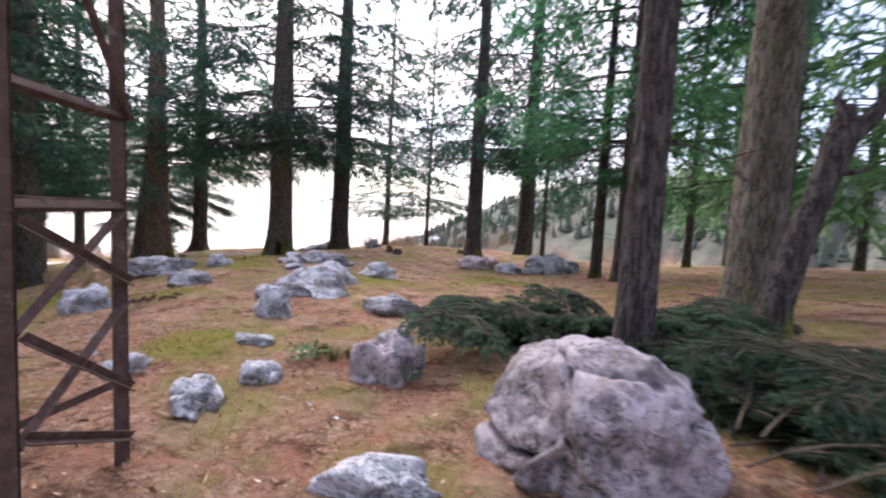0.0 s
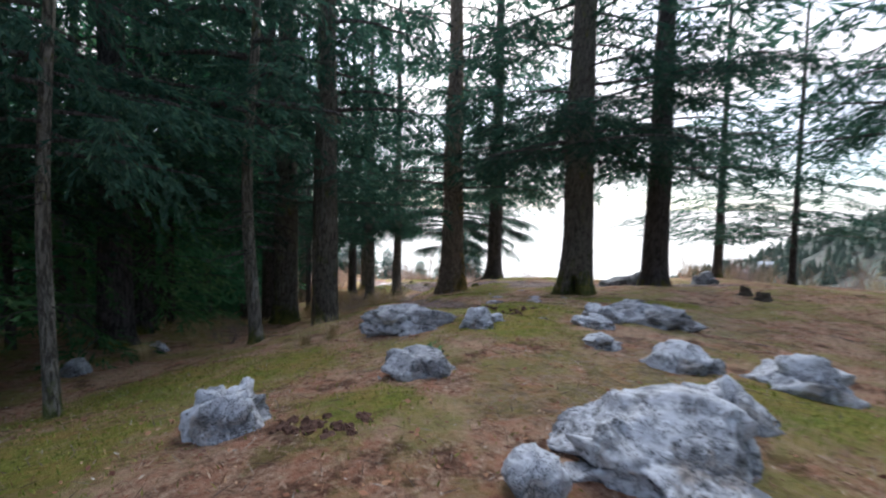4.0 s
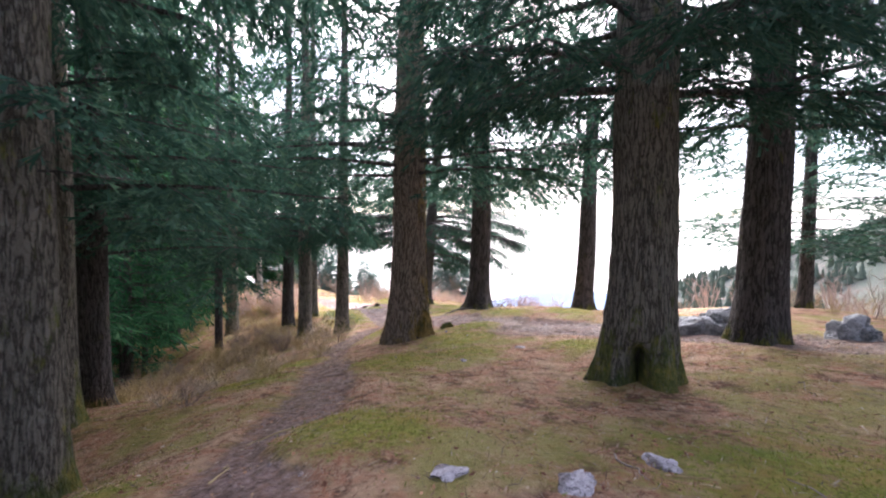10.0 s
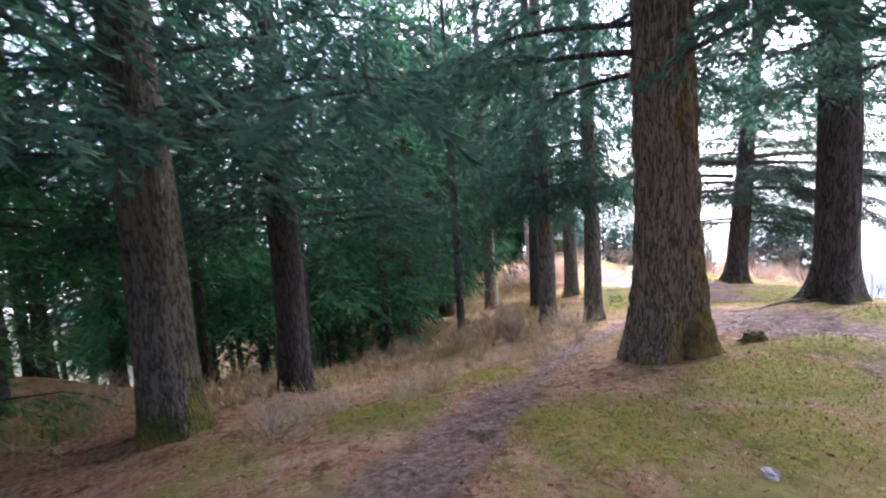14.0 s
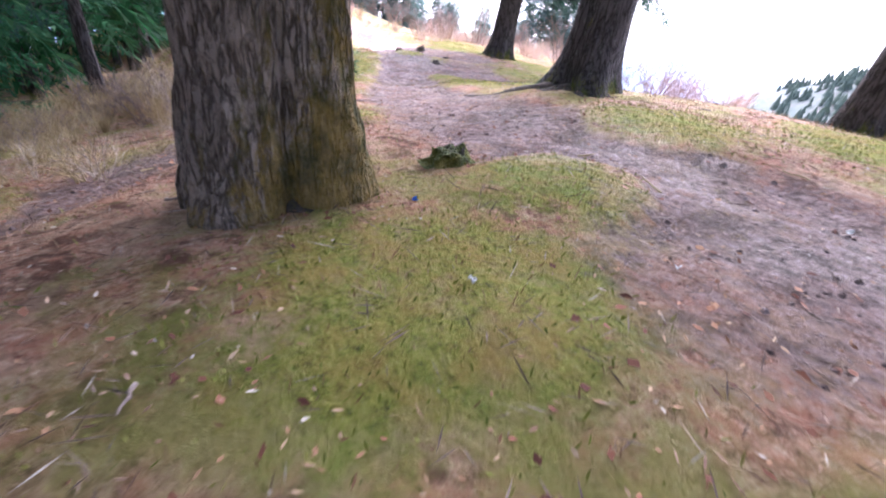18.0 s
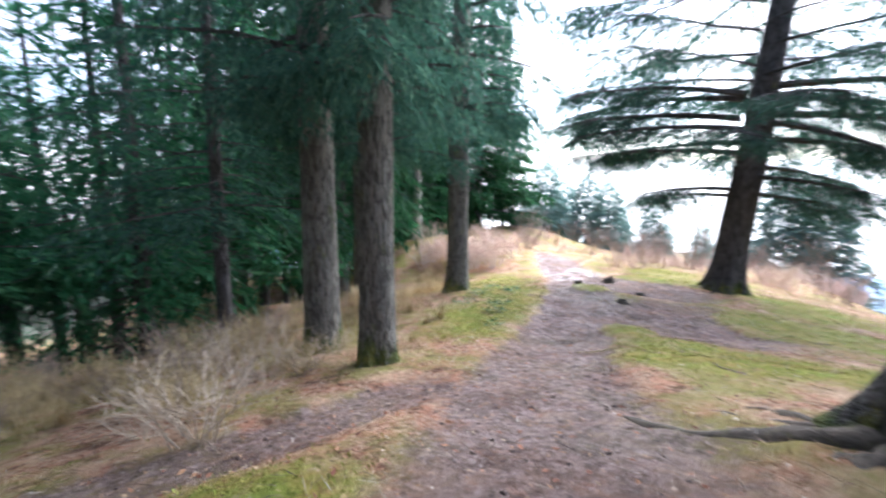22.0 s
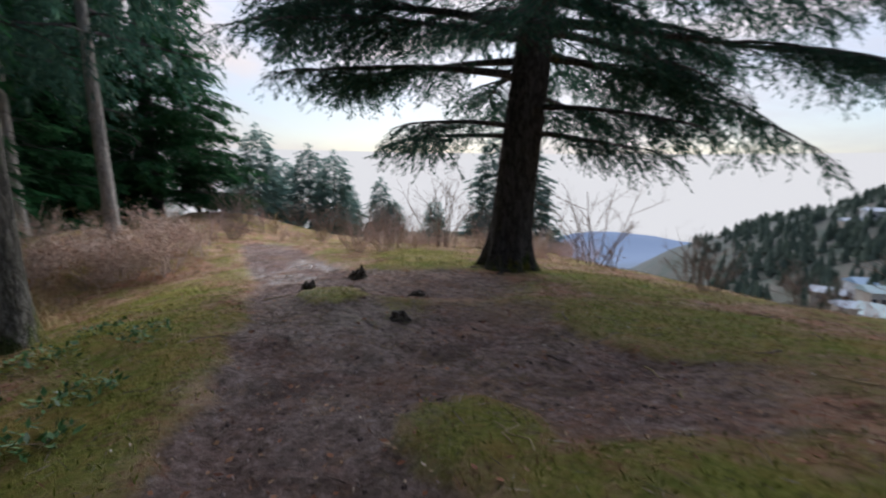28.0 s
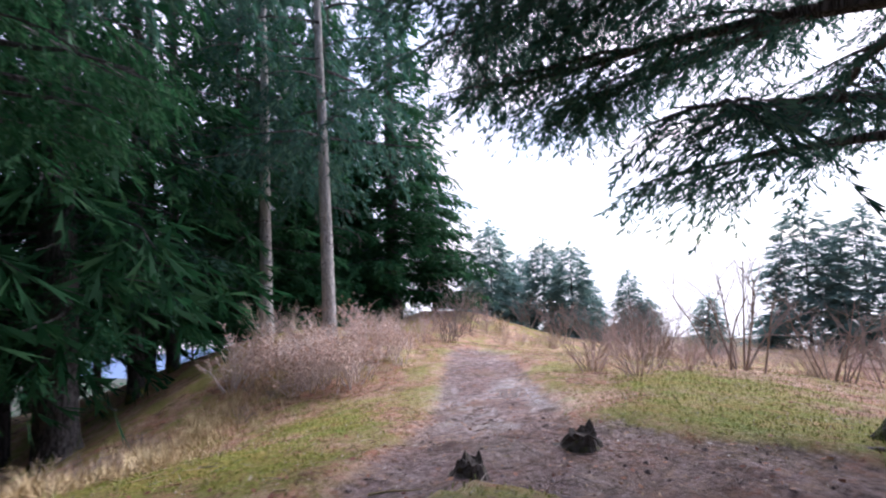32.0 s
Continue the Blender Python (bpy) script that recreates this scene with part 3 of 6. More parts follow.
def build_ground():
    def axis(lo, hi, step, end):
        a, v, d = list(np.arange(lo, hi, step)), hi, step
        while v < end:
            a.append(v)
            d = min(d * 1.15, 150)
            v += d
        v, d = lo, step
        while v > -end:
            d = min(d * 1.15, 150)
            v -= d
            a.insert(0, v)
        return np.array(a)

    s, r = axis(-3.0, 46.0, 0.15, 4300.0), axis(-8.0, 17.0, 0.15, 4300.0)
    S, R = np.meshgrid(s, r, indexing="ij")
    x, y = S * U_DIR[0] + R * R_DIR[0], S * U_DIR[1] + R * R_DIR[1]
    z = land(x, y)
    near = 1 - smooth_step(np.hypot(x + 14, y - 18), 45, 90)
    xf, yf, nf = x.ravel(), y.ravel(), near.ravel()
    w = np.zeros(xf.shape)
    for i in np.flatnonzero(nf > 0.01):
        a, b = xf[i], yf[i]
        w[i] = 0.07 * noise.noise((a * 0.55, b * 0.55, 3.0)) + 0.04 * noise.noise((a * 1.7, b * 1.7, 7.0)) + 0.022 * noise.noise((a * 5.1, b * 5.1, 1.0))
    wob = w.reshape(x.shape)
    main, side, east = path_distance(x, y, MAIN_PATH), path_distance(x, y, SIDE_PATH), path_distance(x, y, EAST_PATH)
    mud = np.maximum(smooth_step(-main, -1.7 + 0.45 * smooth_step(-x, 15, 19), -0.75), 0.97 * smooth_step(-side, -0.85, -0.35))
    mud = np.maximum(mud, 0.42 * smooth_step(-east, -1.4, -0.3))
    mud = np.maximum(mud, 0.9 * smooth_step(-np.hypot(x + 21.9, (y - 32.5) * 1.1), -2.9, -1.7))
    mud = np.maximum(mud, 0.8 * smooth_step(-np.hypot(x + 11.3, y - 24.5), -2.0, -0.8))
    mud = np.maximum(mud, 0.9 * smooth_step(-np.hypot((x + 25.6) * 0.8, y - 34.6), -2.2, -1.2))
    rut = smooth_step(-path_distance(x, y, DITCH), -0.42, -0.1)
    mud = np.maximum(mud, 0.9 * rut)
    moss = np.zeros(x.shape)
    for mx, my, mr in MOSS + MOSS_MORE + VERGES:
        moss = np.maximum(moss, smooth_step(-np.hypot(x - mx, y - my), -mr * 1.35, -mr * 0.25))
    moss = np.maximum(moss, np.where(mud < 0.3, 0.14, 0.0) + 0.25 * smooth_step(S, 32, 40) * (mud < 0.3))
    mud = np.where(moss > 0.55, mud * 0.3, mud)
    # trodden ground lies a little lower, moss a little higher
    z = z + wob * near - 0.12 * rut - 0.07 * mud * near + 0.06 * moss * near
    zf = z.ravel()
    for i in np.flatnonzero((mud.ravel() > 0.4) & (nf > 0.5)):
        a, b = xf[i], yf[i]
        zf[i] += 0.04 * noise.noise((a * 4.0, b * 4.0, 9.0)) - 0.02 * abs(noise.noise((a * 8.0, b * 8.0, 5.0)))
    z = zf.reshape(x.shape)
    pud = smooth_step(-np.hypot((x + 30.0) * 0.8, y - 34.9), -2.6, -0.9)
    wet = smooth_step(-main, -1.6, -0.5) * (0.25 + 0.75 * pud)
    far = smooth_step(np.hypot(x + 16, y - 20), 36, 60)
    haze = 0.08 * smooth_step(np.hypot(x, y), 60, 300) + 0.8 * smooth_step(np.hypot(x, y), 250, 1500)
    n, k = x.shape
    i, j = np.meshgrid(np.arange(n - 1), np.arange(k - 1), indexing="ij")
    f = np.stack([i * k + j, (i + 1) * k + j, (i + 1) * k + j + 1, i * k + j + 1], -1).reshape(-1, 4)
    me = mesh_of("ground", np.stack([x, y, z], -1).reshape(-1, 3), f[:, ::-1], True)
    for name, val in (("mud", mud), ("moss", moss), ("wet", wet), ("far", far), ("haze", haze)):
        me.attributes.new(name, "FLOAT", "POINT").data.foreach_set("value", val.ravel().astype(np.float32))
    GRID.update(s=s, r=r, z=z, mud=mud, moss=moss)
    ob = part("ground", me, GROUND)
    return tagged(ob, "needle-strewn forest floor with moss and trodden mud", "ground", kind="structure")


def sample(x, y, key="z"):
    """A value of the ground sheet at places, between its grid lines."""
    x, y = np.asarray(x, float), np.asarray(y, float)
    s, r = x * U_DIR[0] + y * U_DIR[1], x * R_DIR[0] + y * R_DIR[1]
    det = U_DIR[0] * R_DIR[1] - U_DIR[1] * R_DIR[0]
    s = (x * R_DIR[1] - y * R_DIR[0]) / det
    r = (U_DIR[0] * y - U_DIR[1] * x) / det
    i = np.clip(np.searchsorted(GRID["s"], s) - 1, 0, len(GRID["s"]) - 2)
    j = np.clip(np.searchsorted(GRID["r"], r) - 1, 0, len(GRID["r"]) - 2)
    a = (s - GRID["s"][i]) / (GRID["s"][i + 1] - GRID["s"][i])
    b = (r - GRID["r"][j]) / (GRID["r"][j + 1] - GRID["r"][j])
    g = GRID[key]
    return g[i, j] * (1 - a) * (1 - b) + g[i + 1, j] * a * (1 - b) + g[i, j + 1] * (1 - a) * b + g[i + 1, j + 1] * a * b


def height(x, y):
    return float(sample(x, y))


build_ground()


def build_backdrop():
    """A pale glowing ring, standing in for haze, at the world's edge, below and just above the level."""
    m, nt, b = material("glowing_haze", 1.0)
    # added emission: the ring lights itself in place of hazy sky
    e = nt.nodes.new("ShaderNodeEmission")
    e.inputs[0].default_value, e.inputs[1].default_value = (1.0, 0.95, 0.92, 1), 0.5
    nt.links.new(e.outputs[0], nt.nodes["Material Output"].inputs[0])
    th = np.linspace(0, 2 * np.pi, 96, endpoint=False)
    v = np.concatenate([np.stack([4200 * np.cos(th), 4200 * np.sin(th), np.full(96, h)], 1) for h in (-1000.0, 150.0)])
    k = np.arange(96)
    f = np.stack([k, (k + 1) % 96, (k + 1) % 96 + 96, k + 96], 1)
    tagged(part("backdrop", mesh_of("backdrop", v, f), m), "pale glowing backdrop ring for haze along the far horizon", "sky", kind="structure")


build_backdrop()


# ---- trees ----
def trunk_mesh(d, h, flare=0.45, rings=26, sides=24, lean=(0, 0), rough=0.03, seed=0, sink=0.5, bend=0.02, ridges=0.0, swell=0.0, groove=(), cut=0.0):
    """A tapered trunk with root buttresses, slightly uneven, from sink below the ground to h."""
    z = np.concatenate([np.linspace(-sink, 0, 3)[:-1], (cut or h) * np.linspace(0, 1, rings) ** (1.2 if cut else 1.9)])
    th = np.linspace(0, 2 * np.pi, sides, endpoint=False)
    rnd = np.random.RandomState(seed)
    ph, nb = rnd.rand(4) * 6.28, rnd.randint(4, 7)
    Z, T = np.meshgrid(z, th, indexing="ij")
    up = np.maximum(Z, 0)
    r = d / 2 * np.clip(1.02 - 0.93 * up / h, 0.03, None)
    butt = np.exp(-up / (swell or 0.38 * d + 0.08))
    r = r * (1 + flare * butt * (0.7 + 0.5 * np.sin(nb * T + ph[0]) + 0.3 * np.sin(3 * T + ph[1])))
    r = r * (1 + rough * (np.sin(2 * T + ph[2] + Z * 0.7) + 0.7 * np.sin(5 * T + ph[3] - Z * 1.3) + 0.5 * np.sin(9 * T + Z * 2.1)))
    if ridges:
        rr, zz, tt = r.ravel(), Z.ravel(), T.ravel()
        for q in range(len(rr)):
            if zz[q] < 7:
                c = (math.cos(tt[q]) * 9, math.sin(tt[q]) * 9, zz[q] * 2.2)
                rr[q] += ridges * (abs(noise.noise(c)) * 1.6 + 0.5 * noise.noise((c[0] * 2.3, c[1] * 2.3, c[2] * 2.0)))
        r = rr.reshape(r.shape)
    if groove:
        az, wide, high, deep = groove
        gap = (T - radians(az) + np.pi) % (2 * np.pi) - np.pi
        r = r - deep * np.exp(-(gap / wide) ** 2) * (1 - smooth_step(up, high * 0.5, high))
    sway = bend * d * np.sin(Z * 0.8 + ph[0])
    x = r * np.cos(T) + lean[0] * Z + sway
    y = r * np.sin(T) + lean[1] * Z + sway * 0.6
    n = len(z)
    i, j = np.meshgrid(np.arange(n - 1), np.arange(sides), indexing="ij")
    k = (j + 1) % sides
    f = np.stack([i * sides + j, i * sides + k, (i + 1) * sides + k, (i + 1) * sides + j], -1).reshape(-1, 4)
    return mesh_of("trunk", np.stack([x, y, Z], -1).reshape(-1, 3), f, True)


def limb_line(rnd, z0, az, length, rise, droop, n=8, start=0.1, wig=0.11):
    t = np.linspace(0, 1, n)
    out = start + length * t
    zz = z0 + length * (rise * t - droop * t ** 2)
    a = az + wig * np.cumsum(rnd.randn(n)) * t
    return np.stack([out * np.cos(a), out * np.sin(a), zz], 1)


def along_line(line, at):
    seg = np.linalg.norm(np.diff(line, axis=0), axis=1)
    cum = np.concatenate([[0], np.cumsum(seg)])
    at = np.asarray(at) * cum[-1]
    p = np.stack([np.interp(at, cum, line[:, k]) for k in range(3)], 1)
    d = unit(np.stack([np.interp(at + 0.06, cum, line[:, k]) - np.interp(at - 0.06, cum, line[:, k]) for k in range(3)], 1))
    return p, d, cum[-1]


def spray(pile, rnd, line, twig_len, step, kite_len, kite_w, hang=0.35, first=0.15, gap=0.4, wood=None):
    """Side twigs along a limb, each set with two rows of needle-like kites."""
    total = np.linalg.norm(np.diff(line, axis=0), axis=1).sum()
    n = int(total * (1 - first) / step)
    if n < 1:
        return
    u = np.repeat(first + (1 - first) * (np.arange(n) + 0.5) / n, 2)
    u = np.clip(u + rnd.uniform(-0.5, 0.5, 2 * n) * step / total, 0, 0.999)
    p, d, _ = along_line(line, u)
    side = unit(np.cross(d, [0, 0, 1.0])) * np.where(np.arange(2 * n) % 2, 1, -1)[:, None]
    tl = twig_len * (0.3 + 0.95 * np.sin(np.pi * np.clip(u * 0.8 + 0.12, 0, 1))) * rnd.uniform(0.55, 1.3, 2 * n)
    ang = rnd.uniform(0.5, 1.2, 2 * n)
    dirn = unit(d * np.cos(ang)[:, None] + side * np.sin(ang)[:, None] + np.stack([rnd.randn(2 * n) * 0.12, rnd.randn(2 * n) * 0.12, -hang * rnd.uniform(0.0, 1.3, 2 * n)], 1))
    if wood:
        flat = unit(np.cross(dirn, rnd.randn(2 * n, 3)))
        wood.add(*kites(p, dirn, flat, tl * 0.95, np.full(2 * n, 0.016)))
    per = np.maximum(4, (tl / (kite_len * gap * 0.82)).astype(int))
    idx = np.repeat(np.arange(2 * n), per)
    w = rnd.rand(len(idx)) ** 0.8
    base = p[idx] + dirn[idx] * (tl[idx] * w)[:, None]
    base[:, 2] -= hang * 0.45 * tl[idx] * w ** 2
    perp = unit(np.cross(dirn[idx], [0, 0, 1.0])) * rnd.choice((-1, 1), len(idx))[:, None]
    along = unit(dirn[idx] * 0.9 + perp * 0.5 + rnd.randn(len(idx), 3) * 0.2 + np.array([0, 0, -0.2]))
    sd = unit(np.cross(along, rnd.randn(len(idx), 3) * 0.7 + [0, 0, 1.0]))
    pile.add(*tufts(base, along, sd, kite_len * rnd.uniform(0.8, 1.9, len(idx)), kite_w * rnd.uniform(0.28, 0.6, len(idx))))


def bough(wood, leaves, rnd, line, r0, twig, step, kite, hang, forks=0, grow=1.0, gap=0.4):
    """A limb with needles, and side branches where forks are asked for."""
    wood.add(*tube(line, np.linspace(r0, 0.008, len(line)), 5))
    spray(leaves, rnd, line, twig, step * grow, kite[0] * grow, kite[1] * grow, hang, gap=gap, wood=wood if forks > 3 else None)
    for k in range(forks):
        u = rnd.uniform(0.2, 0.92)
        p, d, total = along_line(line, [u])
        sg = 1 if k % 2 else -1
        side = unit(np.cross(d[0], [0, 0, 1.0])) * sg
        ln = total * rnd.uniform(0.2, 0.38) * (1.15 - 0.5 * u)
        t = np.linspace(0, 1, 5)[:, None]
        way = unit(d[0] * 0.75 + side * 0.8)
        sub = p[0] + way * ln * t + d[0] * (0.25 * ln) * t ** 2 + np.array([0, 0, -hang * 0.35 * ln]) * t ** 2
        wood.add(*tube(sub, np.linspace(r0 * 0.35, 0.006, 5), 4))
        spray(leaves, rnd, sub, twig * 0.8, step * grow, kite[0] * grow, kite[1] * grow, hang, gap=gap, wood=wood if forks > 3 else None)


def crown_mesh(seed, h, low, count, reach, twig, step, kite, rise=0.15, droop=0.35, hang=0.35, limb_r=0.035, top=0.25, bare=0, shape=0.8, forks=0, coarse=0.06, given=(), gap=0.4, fine=1.0, pack=1.5):
    """Limbs and needles of a conifer's crown; higher up the needles are coarser."""
    rnd = np.random.RandomState(seed)
    wood, leaves = Pile(), Pile()
    for z0, az, ln, up, dr in given:
        line = limb_line(rnd, z0, radians(az), ln, up, dr, 9, 0.25, 0.05)
        bough(wood, leaves, rnd, line, 0.03 + 0.014 * ln, twig, step, kite, hang, int(ln * 2.2), 1.0, gap)
    az = rnd.rand() * 6.28
    for k in range(count + bare):
        dead = k >= count
        t = rnd.rand() if dead else (k + 0.5) / count
        z0 = low * rnd.uniform(0.4, 1.0) if dead else low + (h - low) * t ** pack
        az += 2.4 + rnd.randn() * 0.35
        ln = reach * ((1 - t) ** shape * (1 - top) + top) * rnd.uniform(0.65, 1.2)
        if dead:
            ln = reach * rnd.uniform(0.15, 0.45)
        sag = droop * (0.35 + 0.65 * min(1.0, (z0 - low) / 3.0)) if not dead else droop
        line = limb_line(rnd, z0, az, ln, rise * rnd.uniform(0.5, 1.5), sag * rnd.uniform(0.5, 1.4))
        r0 = limb_r * (0.4 + 0.25 * ln)
        if dead:
            wood.add(*tube(line, np.linspace(r0 * 0.45, 0.004, len(line)), 4))
            for q in range(3):
                p, d, _ = along_line(line, [rnd.uniform(0.3, 0.95)])
                e = p[0] + unit(d[0] + rnd.randn(3) * 0.6) * ln * rnd.uniform(0.15, 0.4)
                wood.add(*tube(np.array([p[0], (p[0] + e) / 2, e]), (0.007, 0.005, 0.003), 3))
        else:
            bough(wood, leaves, rnd, line, r0, twig * (0.4 + 0.6 * ln / reach), step, kite, hang, forks if z0 < 12 else 0, fine + coarse * max(0, z0 - 6.5), gap)
    spray(leaves, rnd, np.array([[0, 0, h * 0.9], [0, 0, h + 0.4]]), 0.4, step, kite[0], kite[1], hang, 0.0)
    return wood.with_other("crown", leaves)


KINDS = {
    "cedar": [crown_mesh(s, 26, 4.3, 74, 4.7, 0.95, 0.21, (0.165, 0.19), 0.08, 0.22, 0.5, bare=3, forks=2, coarse=0.34, pack=1.45) for s in (1, 2, 3)],
    "pole": [crown_mesh(s, 20, 3.2, 58, 2.6, 0.85, 0.19, (0.16, 0.175), 0.0, 0.26, 0.55, 0.03, bare=12, coarse=0.26) for s in (4, 5, 6)],
    "mast": [crown_mesh(s, 20, 4.0, 62, 2.7, 0.95, 0.36, (0.36, 0.32), 0.0, 0.26, 0.55, 0.03, bare=8, coarse=0.06) for s in (14, 15)],
    "young": [crown_mesh(s, 10, 0.5, 52, 2.6, 0.85, 0.22, (0.20, 0.17), -0.02, 0.2, 0.5, 0.028, bare=2, coarse=0.1, pack=1.1) for s in (7, 8, 9)],
    "fir": [crown_mesh(s, 12, 0.4, 96, 1.9, 0.85, 0.26, (0.32, 0.52), -0.02, 0.3, 0.55, 0.03, coarse=0.0, pack=1.1, gap=0.22, shape=w) for s, w in ((10, 0.7), (11, 1.0), (12, 0.55))],
    "wood": [crown_mesh(s, 15, 1.8, 48, 2.8, 1.0, 0.4, (0.40, 0.34), 0.0, 0.22, 0.5, 0.03, bare=4, pack=1.15) for s in (12, 13)],
}
TIERED = crown_mesh(25, 24, 1.6, 150, 5.3, 1.05, 0.24, (0.34, 0.33), 0.05, 0.16, 0.45, 0.03, forks=2, top=0.1, coarse=0.05, pack=1.2, gap=0.2)
CROWN_H = {"cedar": 26.0, "pole": 20.0, "mast": 20.0, "young": 10.0, "fir": 12.0, "wood": 15.0}
SPREADING = crown_mesh(21, 22, 6.3, 46, 6.2, 0.75, 0.115, (0.12, 0.105), 0.06, 0.16, 0.6, 0.03, forks=6, top=0.2, coarse=0.16, gap=0.43, given=[
    (3.0, 214, 2.5, 0.0, 0.08), (3.2, 255, 2.8, 0.02, 0.12), (3.1, 35, 2.9, -0.05, 0.06), (3.6, 5, 3.4, 0.0, 0.12), (3.9, 80, 4.0, 0.02, 0.14), (4.3, 222, 4.9, 0.06, 0.12), (5.3, 232, 5.6, 0.1, 0.14), (6.0, 250, 5.2, 0.1, 0.15), (6.2, 40, 6.6, 0.06, 0.14), (4.7, 52, 5.6, 0.02, 0.14), (4.6, 192, 4.4, 0.04, 0.12),
    (5.0, 245, 4.8, 0.05, 0.14), (5.2, 30, 5.2, -0.12, 0.28), (5.4, 46, 6.8, 0.02, 0.14), (5.9, 62, 6.2, 0.05, 0.16), (4.9, 300, 4.2, 0.03, 0.15), (4.4, 140, 4.4, 0.05, 0.12), (5.6, 108, 5.0, 0.05, 0.14), (5.9, 210, 5.5, 0.1, 0.15), (5.7, 330, 4.6, 0.05, 0.15)])
OVERHUNG = crown_mesh(22, 28, 5.4, 56, 5.0, 0.9, 0.16, (0.15, 0.135), 0.08, 0.2, 0.5, bare=5, forks=4, coarse=0.22, given=[
    (4.6, 205, 3.6, 0.02, 0.10), (4.5, 28, 3.2, 0.02, 0.12), (4.8, 250, 3.4, 0.02, 0.14), (5.0, 300, 3.2, 0.0, 0.14), (5.2, 180, 3.8, 0.03, 0.14), (5.1, 340, 3.6, 0.03, 0.14)])
rng = np.random.RandomState(11)


def tree(x, y, d, kind, h=None, label="", bark_mat=None, lean=(0, 0), flare=0.35, needles=None, turn=None, variant=None, wide=1.0, sides=20, rings=22, group="forest trees", crown=None, low=1.0, ridges=0.0, bend=0.02, swell=0.0, groove=()):
    base = CROWN_H[kind]
    h = h or base * rng.uniform(0.9, 1.1)
    t = thing("tree", x, y, height(x, y) - 0.03, label or "tall dark conifer with a bare lower trunk", "tree", group, 0.0)
    part("trunk", trunk_mesh(d, h, flare, rings, sides, lean, seed=rng.randint(9999), ridges=ridges, bend=bend, swell=swell, groove=groove), bark_mat or BARK, t)
    pick = rng.randint(len(KINDS[kind]))
    leaves = crown or KINDS[kind][pick if variant is None else variant]
    turn = rng.uniform(0, 360) if turn is None else turn
    k = 1.0 if crown else h / base
    m = pose(0, 0, 0, 0, 0, turn) @ Matrix.Diagonal((k * wide, k * wide, k * low, 1))
    if lean[0] or lean[1]:
        m = Matrix(((1, 0, lean[0], 0), (0, 1, lean[1], 0), (0, 0, 1, 0), (0, 0, 0, 1))) @ m
    made = leaves
    if needles:
        made = leaves.copy() if (leaves.name, needles.name) not in SHARED else SHARED[leaves.name, needles.name]
        if (leaves.name, needles.name) not in SHARED:
            which = np.zeros(len(made.polygons), np.int32)
            made.polygons.foreach_get("material_index", which)
            made.materials.clear()
            made.materials.append(BARK)
            made.materials.append(needles)
            made.polygons.foreach_set("material_index", which)
            SHARED[leaves.name, needles.name] = made
    part("crown", made, (BARK, needles or NEEDLES), t, "", m)
    return t


SHARED = {}


def broken_cedar(x, y):
    """A cedar whose top has snapped off above two crooked limbs."""
    rnd = np.random.RandomState(88)
    t = thing("tree", x, y, height(x, y) - 0.03, "cedar with a snapped top and crooked limbs", "tree", "forest trees")
    part("trunk", trunk_mesh(0.78, 24, 0.45, 34, 28, (0.02, 0.01), seed=8, cut=8.9), BARK, t)
    left = np.array((-0.94, -0.33, 0.0))
    wood, leaves = Pile(), Pile()

    def limb(points, r0, twig):
        line = np.array([left * a + np.array((0.15, 0.08, z)) for a, z in points])
        bough(wood, leaves, rnd, line, r0, twig, 0.22, (0.16, 0.14), 0.6, 3)

    limb([(0.1, 7.3), (0.45, 7.45), (0.62, 7.9), (0.5, 8.6), (0.62, 9.6), (0.8, 11.5), (0.7, 13.5)], 0.14, 0.5)
    limb([(-0.1, 6.1), (-0.5, 6.4), (-0.75, 7.0), (-0.8, 8.2), (-1.0, 10.0), (-0.9, 13.0)], 0.17, 0.6)
    limb([(0.5, 7.5), (1.1, 7.3), (1.9, 6.9), (2.6, 6.3)], 0.06, 0.7)
    limb([(0.55, 8.8), (1.3, 9.0), (2.2, 8.8), (3.0, 8.2)], 0.06, 0.8)
    limb([(0.7, 10.6), (1.6, 10.9), (2.6, 10.5), (3.4, 9.9)], 0.06, 0.8)
    limb([(-0.3, 5.8), (-0.9, 5.6), (-1.5, 5.0)], 0.04, 0.6)
    limb([(-0.9, 9.0), (-1.7, 9.2), (-2.6, 8.7)], 0.06, 0.7)
    limb([(0.2, 5.2), (0.7, 5.2), (1.3, 4.8)], 0.03, 0.4)
    part("crown", wood.with_other("crown", leaves), (BARK, NEEDLES), t)


